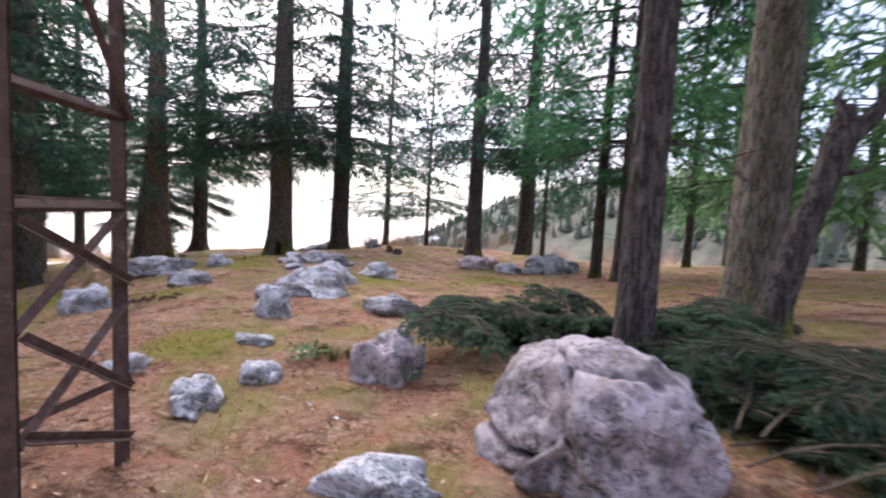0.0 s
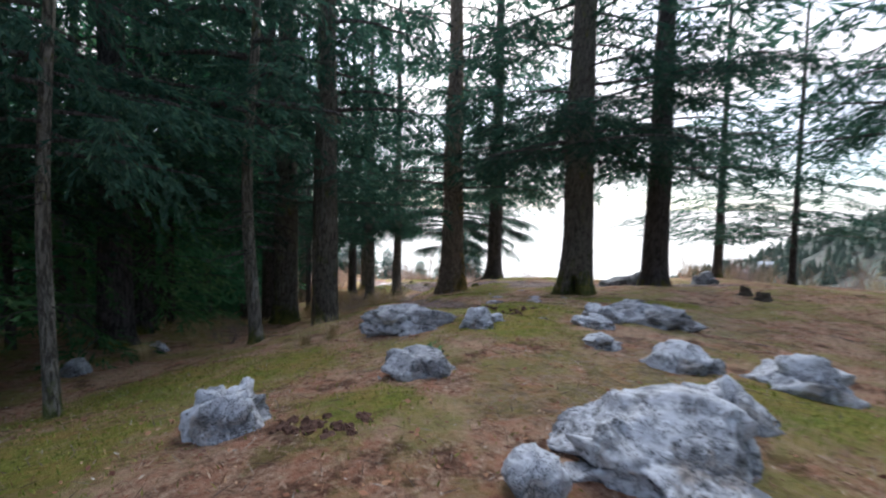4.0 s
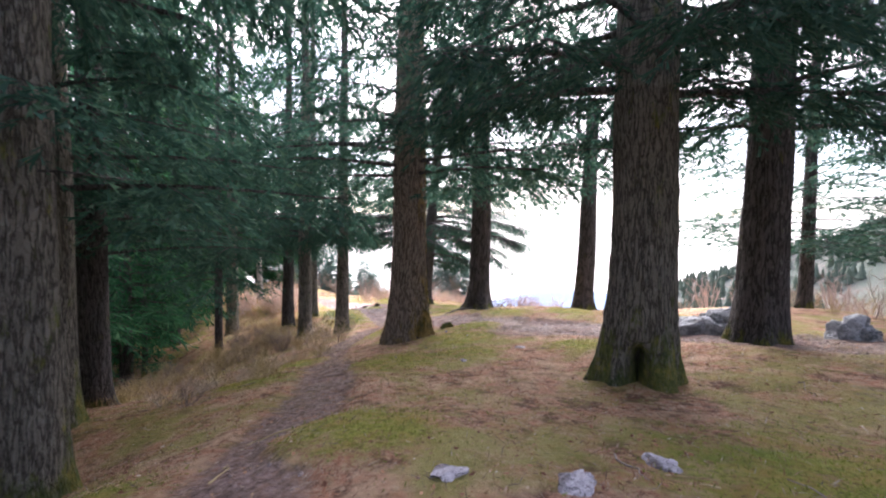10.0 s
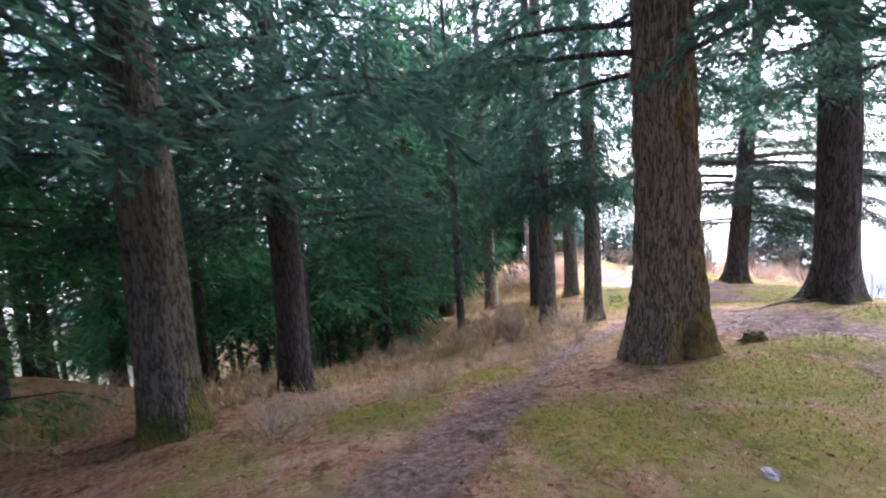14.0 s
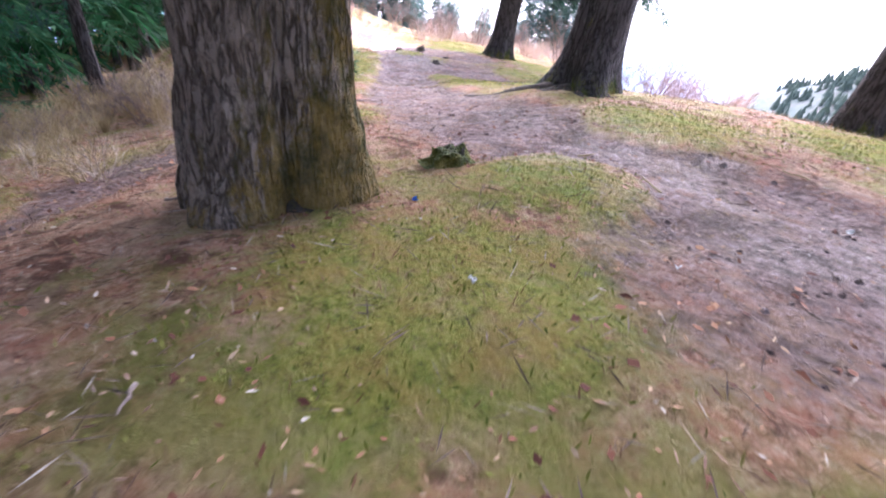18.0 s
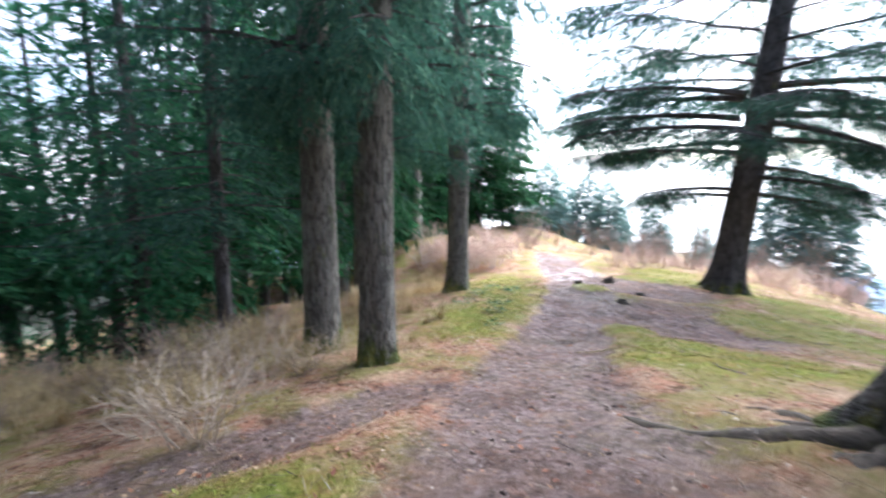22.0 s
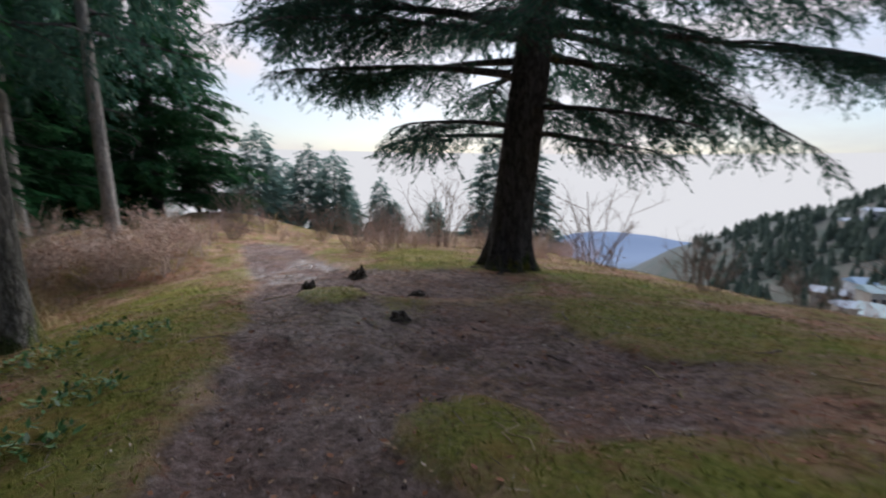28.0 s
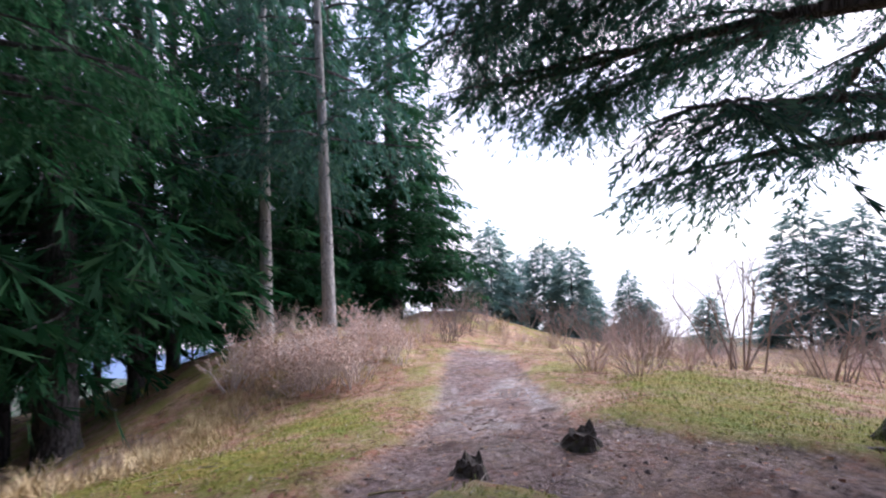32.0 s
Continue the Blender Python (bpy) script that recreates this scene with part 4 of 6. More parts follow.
def build_trees():
    big = "massive old cedar with dark furrowed bark"
    mid = "straight conifer with rough grey-brown bark"
    thin = "slender conifer with drooping dark branches"
    # the knoll
    tree(2.06, 4.69, 0.40, "pole", 21, mid, flare=0.25, low=1.6)
    tree(4.75, 6.85, 0.74, "cedar", 28, "thick conifer with scaly reddish-brown bark", BARK_GREY, sides=32, low=1.5)
    tree(1.28, 19.6, 0.68, "cedar", 25, mid, wide=0.7)
    tree(4.0, 22.3, 0.82, "cedar", 26, mid, wide=0.75)
    tree(5.3, 24.0, 0.26, "pole", 15, thin)
    tree(5.0, 14.6, 0.36, "pole", 19, thin, needles=NEEDLES_GREEN)
    tree(5.3, 13.0, 0.66, "cedar", 24, mid, needles=NEEDLES_GREEN)
    tree(-4.35, 34.0, 0.5, "pole", 20, thin, low=0.85, wide=1.9)
    tree(-1.15, 30.0, 0.3, "pole", 17, thin, low=0.85, wide=2.0)
    tree(-7.16, 19.62, 1.02, "cedar", 29, "massive old cedar with a dark hollow at its foot", BARK_MOSSY, sides=72, rings=80, ridges=0.022, turn=0, crown=OVERHUNG, flare=0.42, swell=0.5, groove=(-80, 0.24, 0.8, 0.62))
    tree(-5.62, 24.3, 1.0, "cedar", 28, big, sides=44, rings=40)
    broken_cedar(-11.95, 31.4)
    t = tree(-14.42, 22.58, 1.04, "cedar", 30, "massive old cedar with yellow moss on deeply furrowed bark", BARK_LICHEN, sides=128, rings=120, ridges=0.055, flare=0.5, turn=265, swell=0.7, groove=(-8, 0.17, 7, 0.09))
    u = tree(-15.6, 28.75, 0.9, "cedar", 30, "massive old cedar with spreading surface roots", sides=56, rings=50, flare=0.7, turn=20)
    # the dark wood beside the knoll
    tree(-8.5, 6.2, 0.17, "pole", 14, "thin young conifer with a crooked foot", BARK_GREY, lean=(-0.02, 0.02), bend=0.4, wide=0.8, low=1.4)
    tree(-10.41, 5.57, 0.66, "cedar", 24, "dark conifer at the edge of the wood", sides=32, rings=40, low=1.15)
    tree(-12.55, 13.45, 0.76, "cedar", 26, "thick conifer with pale mossy bark beside the side path", BARK_MOSSY, sides=64, rings=70, ridges=0.014, low=1.5, wide=0.8, flare=0.4)
    tree(-14.7, 8.8, 0.75, "cedar", 24, mid, sides=32, rings=30)
    # sunlit needle colour used here to brighten young trees standing in shade
    for x, y, h in ((-15.4, 7.0, 12), (-11.2, 3.4, 12), (-14.2, 4.6, 11), (-16.8, 10.4, 10), (-10.2, 1.4, 11)):
        tree(x, y, 0.2, "young", h, "dense young conifer in the dark wood", needles=NEEDLES_LIGHT, sides=10, rings=12, group="wood below the path", wide=0.9)
    for x, y, h in ((-26.0, 16.5, 20), (-28.4, 20.0, 22), (-24.6, 13.2, 19), (-27.6, 12.0, 22), (-23.0, 9.6, 20), (-31.5, 18.0, 22)):
        tree(x, y, 0.4, "mast", h, "tall dark conifer below the bank", needles=NEEDLES_GREEN, sides=12, rings=14, group="wood below the path", wide=1.05, low=0.9)
    for x, y, h in ((-44.0, 27.0, 18), (-46.5, 30.2, 19), (-48.5, 33.0, 18), (-43.0, 23.8, 17), (-50.5, 29.0, 20), (-53.0, 34.0, 19), (-47.0, 25.5, 18), (-40.5, 26.8, 15), (-55.5, 38.5, 16), (-52.5, 41.0, 13), (-39.0, 23.0, 17), (-43.5, 29.6, 16)):
        tree(x, y, 0.32, "wood", h + 5, "dark conifer in the wood beyond the path", needles=NEEDLES_SHADED, sides=12, rings=12, group="wood beyond the path", wide=0.85, low=1.0, crown=TIERED if (x, y) in ((-46.5, 30.2), (-48.5, 33.0), (-53.0, 34.0)) else None)
    # along the side path
    tree(-10.3, 9.8, 0.27, "pole", 14, "crooked conifer with bare dead lower twigs", BARK_GREY, low=1.0, bend=0.35, sides=24, rings=60, crown=crown_mesh(51, 14, 4.6, 26, 2.4, 0.8, 0.19, (0.16, 0.17), 0.0, 0.26, 0.5, 0.085, bare=26))
    tree(-16.0, 14.45, 0.88, "cedar", 26, mid, BARK_MOSSY, sides=32, rings=40)
    tree(-19.7, 16.2, 0.8, "cedar", 24, mid)
    tree(-25.4, 26.1, 0.6, "cedar", 24, mid, wide=0.6, sides=32, rings=30)
    tree(-22.4, 24.85, 0.62, "cedar", 24, mid, BARK_GREY, wide=0.6, sides=40, rings=50, ridges=0.006, low=1.1)
    tree(-20.83, 25.67, 0.56, "cedar", 25, mid, BARK_GREY, wide=0.42, variant=1, sides=48, rings=60, ridges=0.008)
    tree(-31.3, 26.4, 0.75, "cedar", 23, mid, BARK_GREY, wide=0.8, low=1.5, needles=NEEDLES_SHADED)
    tree(-37.6, 25.8, 0.9, "wood", 22, mid, needles=NEEDLES_SHADED, low=1.3)
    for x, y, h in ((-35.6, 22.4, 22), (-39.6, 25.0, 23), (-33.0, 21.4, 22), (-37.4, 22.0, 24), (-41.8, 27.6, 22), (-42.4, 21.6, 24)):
        tree(x, y, 0.34, "wood", h, "dense dark conifer beside the path", needles=NEEDLES_SHADED, sides=12, rings=12, group="wood beyond the path", wide=1.1, low=1.25)
    tree(-25.6, 22.6, 0.34, "pole", 20, thin)
    tree(-27.05, 28.85, 0.66, "cedar", 25, mid, BARK_GREY, wide=0.6, sides=40, rings=50, flare=0.55, ridges=0.008, low=1.25)
    tree(-41.5, 30.7, 0.5, "pole", 21, "slim conifer with pale smooth bark", BARK_PALE, wide=1.1, low=1.9)
    tree(-38.6, 32.8, 0.46, "pole", 22, "slim pale-barked conifer curved at its foot", BARK_PALE, lean=(-0.03, -0.02), wide=1.1, low=1.9)
    tree(-50.0, 37.6, 1.0, "cedar", 24, "broad dark cedar with tiered drooping branches", crown=TIERED, needles=NEEDLES_SHADED)
    w = tree(-25.3, 37.2, 0.94, "cedar", 24, "great spreading cedar alone on the slope", sides=56, rings=50, crown=SPREADING, turn=0, lean=(0.045, 0.07), flare=0.6)

    # surface roots
    def root(parent, turn, ln, r0, drop=0.02, seed=0):
        rnd = np.random.RandomState(seed)
        q = np.linspace(0, 1, 20)
        a = radians(turn) + 0.22 * np.sin(q * 7 + seed) * q ** 0.7 + rnd.randn(20) * 0.025
        reach = 0.3 + ln * q
        bx, by = parent.location.x, parent.location.y
        gx, gy = bx + reach * np.cos(a), by + reach * np.sin(a)
        r = (r0 * (1 - q) ** 0.8 + 0.008) * (1 + 0.22 * np.sin(q * 23 + seed * 2))
        gz = sample(gx, gy) - parent.location.z - drop - 0.5 * r + 0.2 * np.exp(-q * 6) + 0.22 * r0 * np.sin(q * 13 + seed) * q - 0.03 * q
        pile = Pile()
        pile.add(*tube(np.stack([gx - bx, gy - by, gz], 1), r, 10))
        part("root", pile.mesh("root", True), ROOT, parent)

    for k, (a, ln, r) in enumerate(((228, 2.8, 0.15), (205, 1.5, 0.15), (262, 1.2, 0.14), (300, 1.1, 0.13), (180, 1.1, 0.12), (340, 1.0, 0.1), (246, 1.7, 0.09), (216, 2.2, 0.08))):
        root(u, a, ln, r, 0.03, k)
    for k, (a, ln, r) in enumerate(((250, 1.1, 0.1), (300, 1.4, 0.11), (210, 0.9, 0.09), (340, 0.8, 0.09), (20, 1.0, 0.09))):
        root(w, a, ln, r, 0.02, k + 20)
    for k, (a, ln, r) in enumerate(((300, 0.9, 0.1), (200, 0.8, 0.1), (250, 0.7, 0.09), (350, 0.8, 0.08))):
        root(t, a, ln, r, 0.03, k + 40)


build_trees()


FIRS = [  # x, y, height of the top, width
    (-51.6, 44.9, 0.5, 1.1), (-56.0, 49.6, -1.6, 0.8), (-51.6, 49.1, -0.7, 1.1), (-48.1, 49.0, -1.2, 1.2), (-48.2, 53.7, -3.1, 1.1), (-39.7, 50.9, -4.2, 1.2), (-51.4, 52.9, -3.9, 1.2), (-47.5, 54.5, -4.8, 1.2), (-57.7, 46.0, -2.6, 1.0), (-54.7, 47.8, -2.5, 1.0), (-41.0, 60.3, 0.5, 1.25), (-37.9, 59.8, -0.2, 1.2)]


def build_forest():
    """The dense wood on the slope below the path."""
    rnd = np.random.RandomState(5)
    spots, tries = [], 0
    rim = [(-7, -6), (-11, 3), (-14.5, 9), (-20.5, 13.5), (-25.5, 18), (-31, 22.5), (-37, 27.5), (-45, 28), (-60, 34)]
    while len(spots) < 86 and tries < 6000:
        tries += 1
        k = rnd.randint(len(rim) - 1)
        a, b, t = np.array(rim[k], float), np.array(rim[k + 1], float), rnd.rand()
        nrm = np.array((b - a)[::-1] * (-1, 1))
        nrm = nrm / np.linalg.norm(nrm)
        off = 24 * rnd.rand() ** 1.3
        p = a + (b - a) * t + nrm * off
        if all(np.hypot(*(p - q)) > 2.2 for q in spots):
            spots.append(p)
            kind = ("young", "pole", "pole", "mast")[rnd.randint(4)] if off < 6 else "wood" if rnd.rand() < 0.3 else "mast"
            d = {"young": 0.18, "pole": 0.36, "mast": 0.36, "wood": 0.3}[kind] * rnd.uniform(0.7, 1.4)
            hh = CROWN_H[kind] * (rnd.uniform(0.6, 1.0) if kind not in ("pole", "mast") else rnd.uniform(0.85, 1.2))
            tree(p[0], p[1], d, kind, hh, "dense dark green forest conifer", needles=NEEDLES_GREEN if rnd.rand() < 0.7 else None, sides=10, rings=10, group="wood below the path")
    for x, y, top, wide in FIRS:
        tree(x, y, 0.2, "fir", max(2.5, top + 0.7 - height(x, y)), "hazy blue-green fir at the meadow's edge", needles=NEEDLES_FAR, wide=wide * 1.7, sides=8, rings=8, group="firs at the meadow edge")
    for x, y, kind, h in ((9, 12, "wood", 20), (11.5, 9, "wood", 18), (13, 14, "wood", 22), (9.5, 17.5, "pole", 19), (12, 19, "wood", 15), (12, 2, "wood", 12), (7, -4, "pole", 18), (2, -7, "cedar", 22), (-4, -6, "pole", 20), (14, 6, "wood", 16)):
        tree(x, y, 0.3, kind, h, "leafy green conifer on the sunny slope", needles=NEEDLES_LIGHT, sides=10, rings=10, group="trees east of the knoll")


build_forest()


# ---- rocks ----
def rock_mesh(seed, sx, sy, sz, rough=0.28, level=5, blocks=15):
    """A weathered limestone outcrop: broken flat-faced blocks with steps and open joints between them, and a rough skin."""
    rnd = np.random.RandomState(seed)
    bm = bmesh.new()
    bmesh.ops.create_icosphere(bm, subdivisions=level, radius=1.0)
    seeds = rnd.randn(blocks, 3)
    seeds /= np.linalg.norm(seeds, axis=1)[:, None]
    normals = seeds + 0.32 * rnd.randn(blocks, 3)
    normals /= np.linalg.norm(normals, axis=1)[:, None]
    far = np.where(seeds[:, 2] > 0.6, rnd.uniform(0.72, 0.84, blocks), rnd.uniform(0.76, 0.97, blocks))
    ways = np.array([v.co for v in bm.verts])
    off = Vector(rnd.rand(3) * 50)
    warp = np.array([noise.noise_vector(Vector(w) * 2.4 + off) for w in ways]) * 0.20
    gap = np.linalg.norm((ways + warp)[:, None] - seeds[None], axis=2)
    order = np.argsort(gap, axis=1)
    own, rows = order[:, 0], np.arange(len(ways))
    edge = gap[rows, order[:, 1]] - gap[rows, own]
    flat = far[own] / np.maximum(0.55, np.sum(ways * normals[own], axis=1))
    other = far[order[:, 1]] / np.maximum(0.55, np.sum(ways * normals[order[:, 1]], axis=1))
    mix = np.clip(0.5 + edge * 7, 0.5, 1.0)
    reach = np.clip(flat * mix + other * (1 - mix), 0.6, 1.25)
    open_joint = rnd.rand(blocks) < 0.45
    reach -= np.where(open_joint[own] | open_joint[order[:, 1]], 0.13, 0.03) * np.clip(1 - edge * 15, 0, 1)
    for v, r, w in zip(bm.verts, reach, ways):
        q = Vector(w) * float(r) + off
        k = float(r) * (1 + rough * 0.4 * noise.fractal(q * 1.1, 1.0, 2.0, 2) + 0.05 * noise.fractal(q * 4.0, 0.7, 2.1, 5) - 0.05 * max(0.0, 0.25 - abs(noise.noise(q * 3.1))) * 4 * max(0.0, noise.noise(q * 1.9)))
        v.co = Vector((w[0] * sx, w[1] * sy, w[2] * sz)) * k
    for f in bm.faces:
        f.smooth = level > 4
    me = bpy.data.meshes.new("rock")
    bm.to_mesh(me)
    bm.free()
    return me


def rock(x, y, w, dpt, h, turn=0.0, mat=None, label="weathered grey limestone boulder half sunk in the ground", seed=1, level=5, rough=0.28):
    me = rock_mesh(seed, w * 0.54, dpt * 0.54, h * 0.92, rough, level=level)
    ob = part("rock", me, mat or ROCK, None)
    ob.matrix_basis = pose(x, y, height(x, y) + h * 0.05, 0, 0, turn)
    return tagged(ob, label, "rock", "rocks on the knoll")


def build_rocks():
    rock(1.1, 2.95, 1.32, 1.15, 0.68, 60, ROCK_PINK, "large brownish boulder with pale lichen patches", 4, 6, 0.3)
    rock(-0.46, 4.32, 0.62, 0.5, 0.5, 10, ROCK_PINK, "blocky grey-brown boulder beside the path", 5)
    rock(-0.28, 2.5, 0.6, 0.32, 0.16, 0, ROCK, seed=6)
    rock(-1.9, 3.45, 0.32, 0.5, 0.2, 30, ROCK, "pale jagged limestone rock lying on needles", 7)
    rock(-1.6, 3.95, 0.34, 0.25, 0.16, 0, ROCK, seed=8)
    rock(-2.9, 4.1, 0.36, 0.3, 0.14, 40, ROCK, seed=9)
    rock(-2.28, 6.2, 0.42, 0.42, 0.33, 0, ROCK, "white-streaked upright limestone rock", 10)
    rock(-0.74, 6.85, 0.8, 0.5, 0.25, 0, ROCK_DARK, "dark limestone rock with a flat top", 11)
    rock(-2.25, 7.8, 1.1, 0.95, 0.36, 15, ROCK, "broad pale limestone outcrop along the path", 12, 6)
    rock(-2.0, 8.95, 0.6, 0.5, 0.3, 0, ROCK, seed=13)
    rock(-1.5, 10.3, 0.78, 0.6, 0.3, 0, ROCK, seed=14)
    rock(-2.5, 10.1, 0.6, 0.45, 0.24, 0, ROCK, seed=15)
    rock(-3.45, 10.5, 0.42, 0.34, 0.16, 0, ROCK, seed=17)
    rock(-2.75, 7.1, 0.32, 0.3, 0.2, 0, ROCK, seed=18)
    rock(-6.42, 10.3, 1.5, 1.0, 0.3, 40, ROCK_DARK, "broad grey limestone outcrop with a dark hollow", 19, 6)
    rock(-4.7, 8.4, 0.62, 0.42, 0.24, 20, ROCK_DARK, seed=20)
    rock(-5.28, 6.65, 0.58, 0.5, 0.36, 0, ROCK, "rounded grey boulder with a dark foot", 21)
    rock(-5.2, 10.35, 0.45, 0.4, 0.24, 0, ROCK, seed=22)
    rock(-5.25, 10.85, 0.34, 0.24, 0.1, 0, ROCK, seed=23)
    rock(-4.05, 12.4, 0.6, 0.5, 0.26, 0, ROCK, seed=24)
    rock(-3.95, 11.6, 0.5, 0.36, 0.16, 0, ROCK, seed=25)
    rock(-3.5, 13.1, 1.45, 1.0, 0.36, 10, ROCK_DARK, "pale cracked limestone boulder among moss", 26)
    rock(1.35, 16.9, 1.35, 0.9, 0.42, 0, ROCK_RED, "limestone outcrop with pinkish stains", 27)
    rock(2.3, 15.9, 0.8, 0.6, 0.3, 0, ROCK, seed=28)
    rock(3.9, 16.0, 1.7, 1.0, 0.6, 0, ROCK_DARK, seed=29)
    rock(0.5, 6.5, 0.36, 0.3, 0.18, 0, ROCK_DARK, seed=30)
    rock(-2.1, 4.95, 0.4, 0.24, 0.08, 0, ROCK, seed=31)
    rock(-7.1, 25.6, 1.5, 1.1, 0.5, 0, ROCK_DARK, "dark rounded boulder behind a cedar", 32)
    rock(-6.3, 26.1, 1.3, 1.0, 0.62, 30, ROCK_DARK, "dark rounded boulder behind a cedar", 36)
    rock(-3.9, 25.3, 0.9, 0.6, 0.4, 0, ROCK_DARK, "dark rounded boulder behind a cedar", 37)
    for x, y, w, k in ((-6.45, 13.0, 0.42, 38), (-5.95, 13.9, 0.45, 39), (-4.39, 15.45, 0.26, 40), (-3.95, 16.05, 0.36, 41), (-7.53, 14.95, 0.3, 42), (-6.64, 15.35, 0.4, 43), (-6.22, 16.2, 0.36, 44), (-4.42, 16.8, 0.34, 45), (-4.77, 11.66, 0.2, 46), (-4.0, 5.2, 0.2, 47), (-3.6, 4.6, 0.16, 48), (-10.67, 20.0, 0.2, 49), (-10.2, 21.7, 0.24, 50)):
        rock(x, y, w * 0.8, w * 0.6, w * 0.15, k * 40, ROCK_PINK, "small pale limestone rock bedded in moss", k, 4)
    rock(-12.2, 7.4, 0.6, 0.4, 0.25, 0, ROCK, seed=34)
    rock(-12.9, 9.05, 0.5, 0.3, 0.2, 0, ROCK, seed=35)


build_rocks()


def build_earth():
    """Eroded lips of bare dark earth on the knoll's flank."""
    soil = plain("bare_earth", (0.05, 0.03, 0.022), (0.19, 0.10, 0.07), 9.0, 0.95, 0.03, spot=(0.28, 0.16, 0.11))
    rnd = np.random.RandomState(37)
    for cx, cy, turn, ln, n in ((-4.5, 6.95, 40, 0.36, 26), (-5.9, 12.25, -10, 0.75, 34)):
        ux, uy = math.cos(radians(turn)), math.sin(radians(turn))
        for k in range(n):
            a, o = (k / (n - 1) - 0.5) * 2 * ln, rnd.randn() * 0.11
            x, y, w = cx + ux * a - uy * o, cy + uy * a + ux * o, rnd.uniform(0.03, 0.1)
            ob = part("earth_clod", rock_mesh(500 + k, w * 0.7, w * 0.5, rnd.uniform(0.02, 0.05), 0.7, level=3), soil)
            ob.matrix_basis = pose(x, y, height(x, y) - 0.008, 0, 0, turn + rnd.randn() * 30)
            tagged(ob, "dark crumbling clod of bare earth on the slope", "earth", "eroded earth")


build_earth()


# ---- the steel tower ----
def bar(pile, p, q, w=0.06, t=0.008, flip=1):
    """An angle iron between two points: two thin flanges."""
    p, q = np.array(p, float), np.array(q, float)
    d = unit(q - p)
    a = unit(np.cross(d, (0.3, 1.0, 0.2))) * flip
    c = unit(np.cross(d, a))
    for u, v in ((a, c), (c, a)):
        ring = [np.zeros(3), u * w, u * w + v * t, v * t]
        vs = np.array([p + o for o in ring] + [q + o for o in ring])
        pile.add(vs, [(0, 1, 2, 3), (7, 6, 5, 4), (0, 4, 5, 1), (1, 5, 6, 2), (2, 6, 7, 3), (3, 7, 4, 0)])


def build_tower():
    feet = [(-1.86, 2.66), (-1.775, 1.86), (-2.62, 1.80), (-2.66, 2.60)]
    mid = np.mean(feet, axis=0)
    z0 = min(height(*f) for f in feet)
    tower = thing("lattice_tower", mid[0], mid[1], z0, "rusty steel lattice tower leg with cross bracing", "tower")

    def at(k, z):
        f = np.array(feet[k % 4]) - mid
        return np.array([*(f * (1 - 0.03 * (z - z0) / 2)), z - z0])

    for k in range(4):
        pile = Pile()
        bar(pile, at(k, z0 - 0.3), at(k, 9.0), 0.09, 0.012)
        part("leg", pile.mesh("leg"), RUST, tower)
    levels = [(1.42, 1.42), (1.93, 1.93), (3.1, 3.1), (4.4, 4.4)]
    slants = [(1.40, 0.87), (0.98, 1.36), (0.33, 0.86), (0.85, 0.36), (0.02, 0.42), (1.93, 3.05), (4.35, 3.1), (3.1, 4.35), (5.6, 4.4), (4.4, 5.6)]
    for k in range(4):
        for a, c in levels + slants if k == 0 else levels[::2] + slants[-6::2]:
            pile = Pile()
            bar(pile, at(k, a), at(k + 1, c), 0.045, 0.007, 1 if a >= c else -1)
            part("brace", pile.mesh("brace"), RUST, tower)


build_tower()


# ---- undergrowth ----
def twigs(pile, rnd, base, way, ln, r, depth=2, n=4, spread=0.55):
    """A branching bare twig."""
    k = (2, 3, 4)[min(depth, 2)]
    t = np.linspace(0, 1, k)[:, None]
    line = base + way * ln * t + rnd.randn(3) * 0.12 * ln * t ** 2
    pile.add(*tube(line, np.linspace(r, r * 0.45, k), 4 if depth > 1 else 3))
    if depth > 0:
        for _ in range(n):
            u = rnd.uniform(0.3, 1.0)
            twigs(pile, rnd, base + (line[-1] - base) * u, unit(way + rnd.randn(3) * spread), ln * rnd.uniform(0.35, 0.6), r * 0.5, depth - 1, n, spread)


def shrub_mesh(seed, stems, h, r, depth=2, n=4, lean=0.5):
    rnd, pile = np.random.RandomState(seed), Pile()
    for _ in range(stems):
        a, o = rnd.rand() * 6.28, 0.18 * h * rnd.rand()
        way = unit(np.array([math.cos(a) * lean * rnd.rand(), math.sin(a) * lean * rnd.rand(), 1.0]))
        twigs(pile, rnd, np.array([o * math.cos(a), o * math.sin(a), -0.05]), way, h * rnd.uniform(0.45, 0.75), r, depth, n)
    return pile.mesh("shrub")


SHRUBS = [shrub_mesh(31, 16, 1.4, 0.012, n=5, lean=1.0), shrub_mesh(32, 11, 1.3, 0.011), shrub_mesh(33, 9, 2.6, 0.02), shrub_mesh(34, 12, 1.0, 0.009, n=4, lean=1.1), shrub_mesh(35, 22, 0.9, 0.006, 1, 5, 1.0), shrub_mesh(36, 18, 0.75, 0.005, 1, 6, 1.4)]


def shrub(x, y, k, size, mat, label, turn=0.0, flat=1.0, group="bare shrubs"):
    me = SHRUBS[k]
    key = (me.name, mat.name)
    if key not in SHARED:
        SHARED[key] = me.copy()
        SHARED[key].materials.append(mat)
    ob = new("shrub", SHARED[key])
    ob.matrix_basis = pose(x, y, height(x, y), 0, 0, turn) @ Matrix.Diagonal((size, size, size * flat, 1))
    return tagged(ob, label, "shrub", group)


